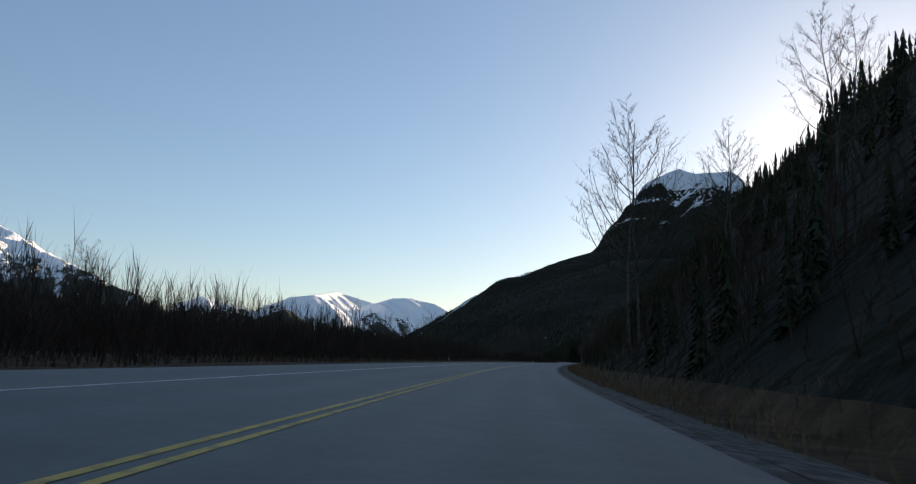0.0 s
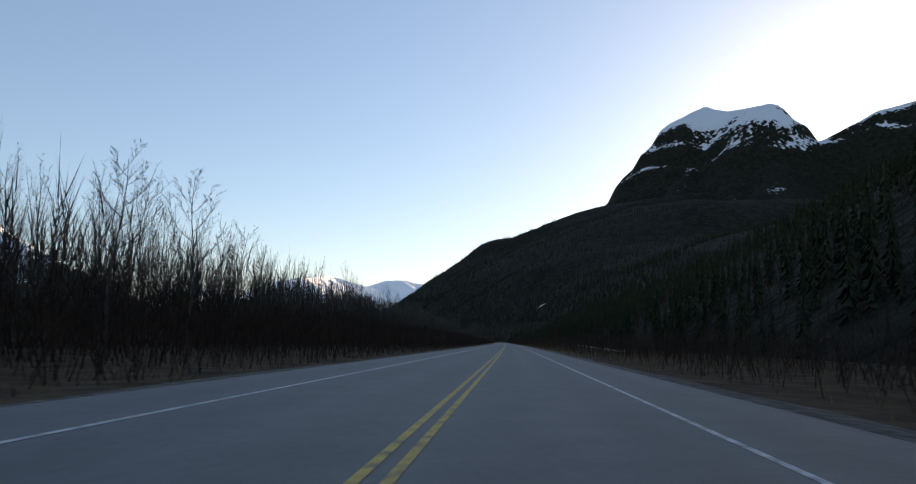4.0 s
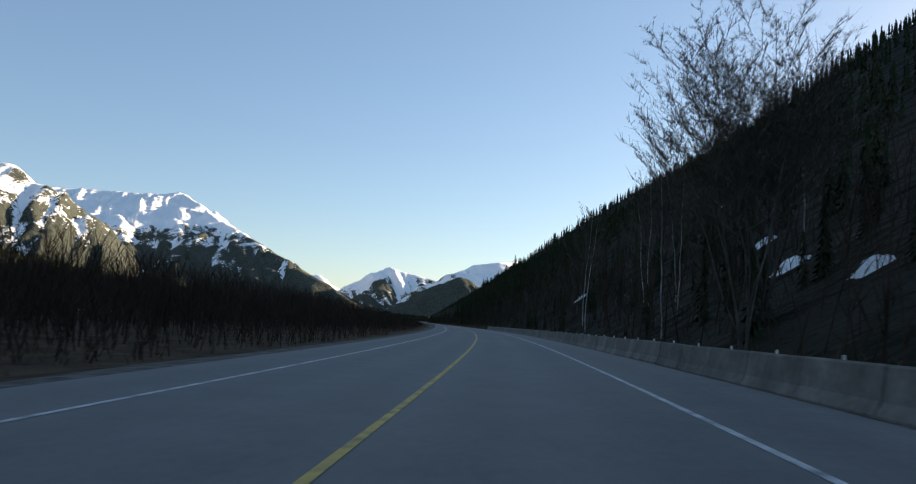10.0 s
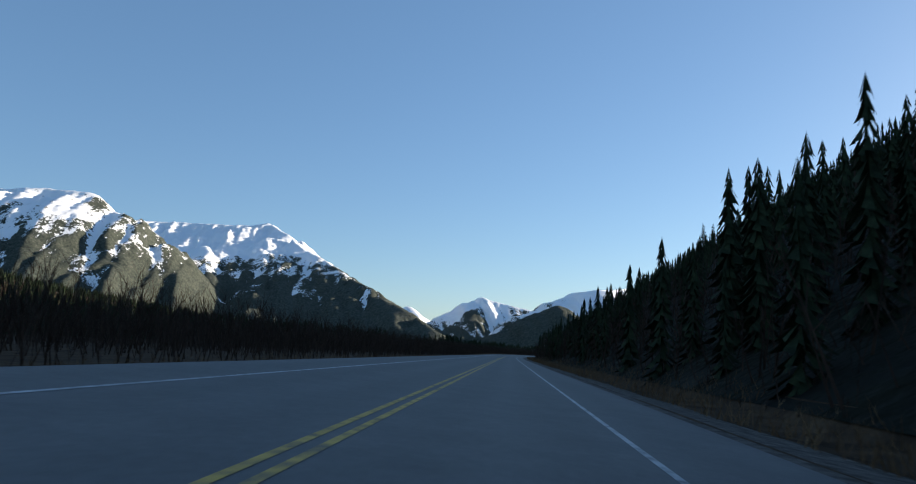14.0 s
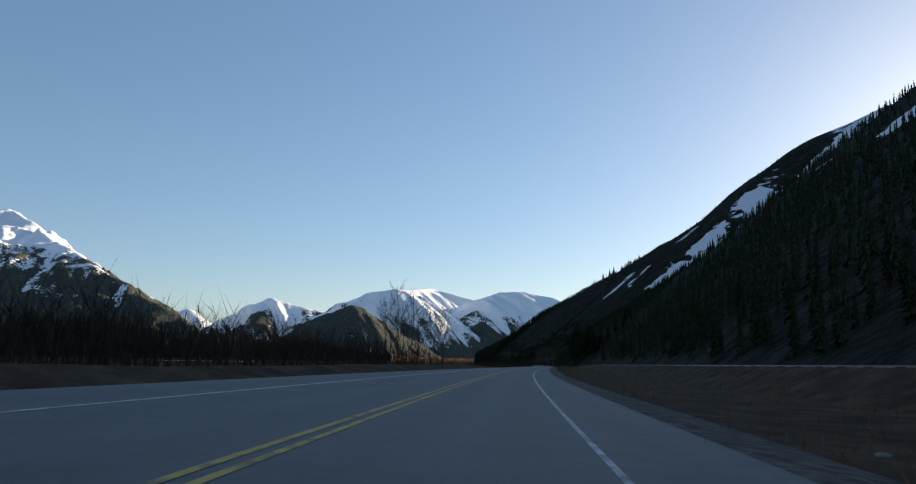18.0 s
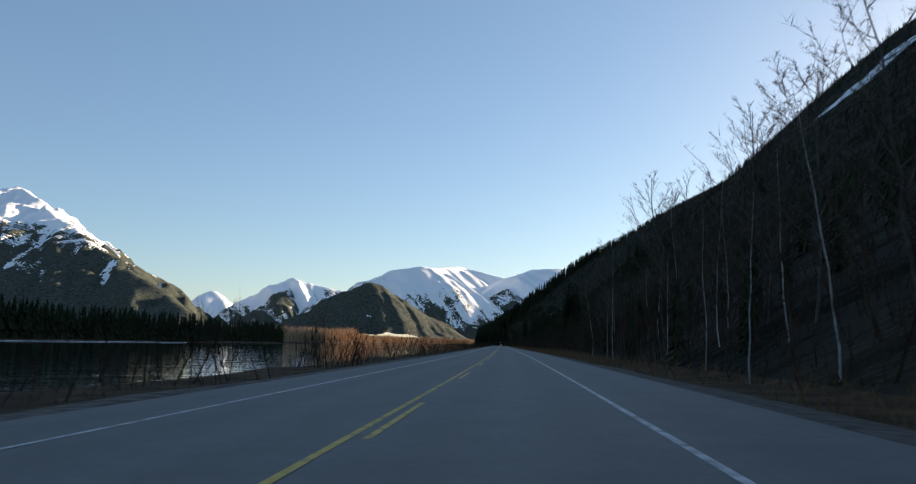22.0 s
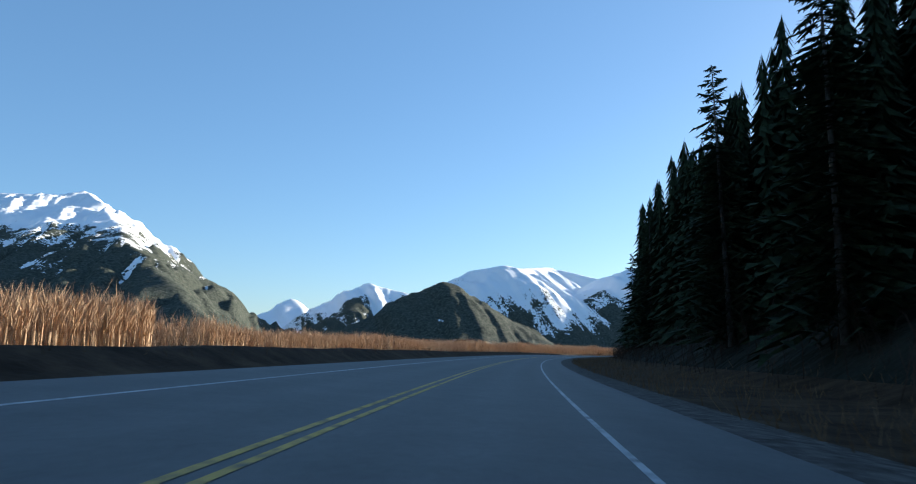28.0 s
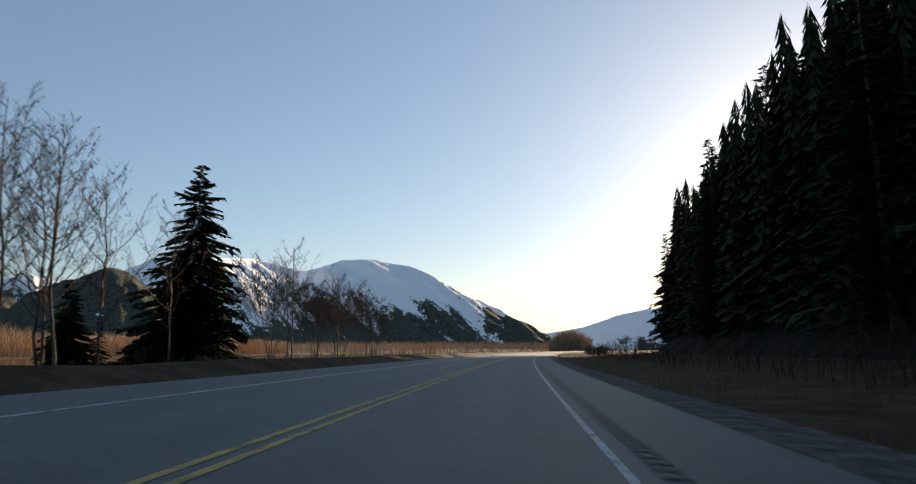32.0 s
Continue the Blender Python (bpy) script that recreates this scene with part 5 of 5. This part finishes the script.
def boulder(t, l, size, seed, label="rough grey boulder on the verge", snow=False):
    rg = np.random.RandomState(seed)
    bm = bmesh.new()
    bmesh.ops.create_icosphere(bm, subdivisions=3, radius=1.0)
    for v in bm.verts:
        p = v.co.normalized()
        k = 1 + 0.35 * noise.noise(p * 1.4 + Vector((seed, 0, 0))) + 0.12 * noise.noise(p * 4.0 + Vector((0, seed, 0)))
        v.co = Vector((p.x * 1.2, p.y, p.z * 0.75)) * k * size
    me = bpy.data.meshes.new("boulder")
    bm.to_mesh(me)
    bm.free()
    me.materials.append(ROCK)
    ob = tagged(new("boulder", me), label, "boulder", "boulders beside the road")
    return stand(ob, t, l, size * 0.25, rg.uniform(0, 360))


rb = np.random.RandomState(44)
for t, l, s in ((3.12, 1.35, 0.05), (3.11, 1.5, 0.035), (18.07, 1.25, 0.022), (18.2, 1.1, 0.018), (8.9, 1.3, 0.05), (8.92, 1.45, 0.04), (12.1, 1.22, 0.02), (27.62, 1.6, 0.05), (27.63, 1.75, 0.07), (27.6, 1.9, 0.045), (30.15, 1.15, 0.03), (30.3, 1.2, 0.025), (30.1, 1.35, 0.04), (25.1, 2.0, 0.04), (25.15, 2.2, 0.03), (25.05, 2.1, 0.035), (32.2, 1.25, 0.025), (1.12, 1.2, 0.02), (1.05, 1.35, 0.025)):
    boulder(t, l, s, rb.randint(999))


def drift(name, t, l, w, d, mat, label, category, lift=0.14):
    """A low lobed patch of old snow lying on the slope."""
    T, Lr = np.meshgrid(np.linspace(-1, 1, 15), np.linspace(-1, 1, 11))
    tt, ll = t + T * w / 38, l + Lr * d
    p = on_road(tt, ll)
    r = np.hypot(T, Lr) + 0.35 * noise2(T * 2 + t * 7, Lr * 2 + l, 5, 3)
    z = np.where(ll < 13.0, ground_z(tt, ll, p[..., 0], p[..., 1]), slope_z(tt, ll, p[..., 0], p[..., 1])) + lift * np.clip(0.9 - r, -0.35, 0.6)
    ob = new(name, sheet(name, np.concatenate([p, z[..., None]], 2), mat))
    return tagged(ob, label, category, "snow patches on the slope")


for t, l, w, d in ((10.13, 3.6, 0.3, 0.25), (10.16, 3.0, 0.22, 0.16), (10.12, 4.3, 0.35, 0.3), (10.22, 3.3, 0.3, 0.22), (10.3, 4.2, 0.3, 0.25), (9.95, 20.0, 1.0, 1.2), (10.6, 3.4, 0.3, 0.25), (8.2, 5.6, 0.6, 0.5), (7.25, 5.4, 0.4, 0.35)):
    drift("snow_patch", t, l, w, d, CRUST, "dirty old snow patch among trees on the slope", "snow patch")


# ---------------------------------------------------------------- railway beside the road
def rail_line(a, b, l0, top):
    st = np.arange(a, b, 0.03)
    up = lambda t: top * np.clip((t - a) / 0.5, 0, 1) * np.clip((b - t) / 0.5, 0, 1)
    prof = [(-1.2, -0.3), (-0.8, 0.25), (-0.45, 0.85), (-0.32, 1.0), (0.32, 1.0), (0.45, 0.85), (0.9, 0.2)]
    V = np.stack([np.concatenate([on_road(st, l0 + dx), (up(st) * k - 0.03)[:, None]], 1) for dx, k in prof], 1)
    tagged(new("railway_bank", sheet("railway_bank", V[:, ::-1], VERGE)), "grassy brown railway bank beside the highway", "railway bank", "", "structure")
    for side in (-0.12, 0.12):
        ends = []
        for dx, dz in ((-0.007, 0), (-0.007, 0.03), (0.007, 0.03), (0.007, 0)):
            ends.append(np.concatenate([on_road(st, l0 + side + dx), (up(st) - 0.03 + dz)[:, None]], 1))
        tagged(new("rail", sheet("rail", np.stack(ends, 1)[:, ::-1], RUST, False)), "worn steel rail on the railway bank", "rail", "", "structure")
    sleeper = bmesh.new()
    box(sleeper, -0.21, -0.018, -0.012, 0.21, 0.018, 0.012, 0.003)
    me = bpy.data.meshes.new("sleeper")
    sleeper.to_mesh(me)
    sleeper.free()
    me.materials.append(BARK)
    bankob = bpy.data.objects["railway_bank"] if a < 10 else bpy.data.objects["railway_bank.001"]
    for t in np.arange(a + 0.3, b - 0.3, (b - a - 0.6) / 140):
        p = on_road(t, l0)
        o = new("sleeper", me)
        o.parent = bankob
        o.matrix_basis = pose(p[0], p[1], float(up(t)) - 0.026, 0, 0, heading_at(t))


rail_line(4.6, 8.6, 3.5, 0.17)
rail_line(17.2, 20.4, 4.0, 0.26)

# ice shelves along the far shore
for a, b in ((11.6, 12.4), (12.5, 13.6), (19.6, 20.4), (20.8, 21.5), (22.0, 22.9), (23.2, 24.3), (1.2, 2.2)):
    st = np.arange(a, b, 0.03)
    e = far_shore(st) - 3.5 + 2.0 * noise2(st * 5, st * 0, 12, 3)
    wd = (0.5 + 0.45 * noise2(st * 11, st * 0 + 3, 13, 3)) * np.clip((st - a) / 0.1, 0, 1) * np.clip((b - st) / 0.1, 0, 1) + 0.01
    V = np.stack([np.concatenate([on_road(st, -(e + k * wd)), np.full((len(st), 1), WATER_Z + 0.03 + 0.03 * (abs(k) < 1))], 1) for k in (-1, -0.4, 0.4, 1)], 1)
    tagged(new("ice_shelf", sheet("ice_shelf", V, CRUST)), "thin white ice shelf at the far shore", "ice", "", "structure")

# rumble strips cut into the right shoulder
st = np.concatenate([np.arange(a, b, 0.075 / 38) for a, b in ((2.9, 3.7), (5.3, 6.2), (30.4, 33.4))])
l0 = centre(st) + LANE + 0.045
h2 = 0.011 / 38
V = np.stack([np.concatenate([on_road(st + dt, l0 + dl), (-bank(st) * (l0 + dl) + 0.0035)[:, None]], 1) for dt, dl in ((-h2, 0), (-h2, 0.05), (h2, 0.05), (h2, 0))], 1)
tagged(new("rumble_strip", raw("rumble_strip", V.reshape(-1, 3), np.arange(len(st) * 4).reshape(-1, 4), GROOVE)), "row of short grooves cut into the asphalt shoulder", "rumble strip", "", "stuff")
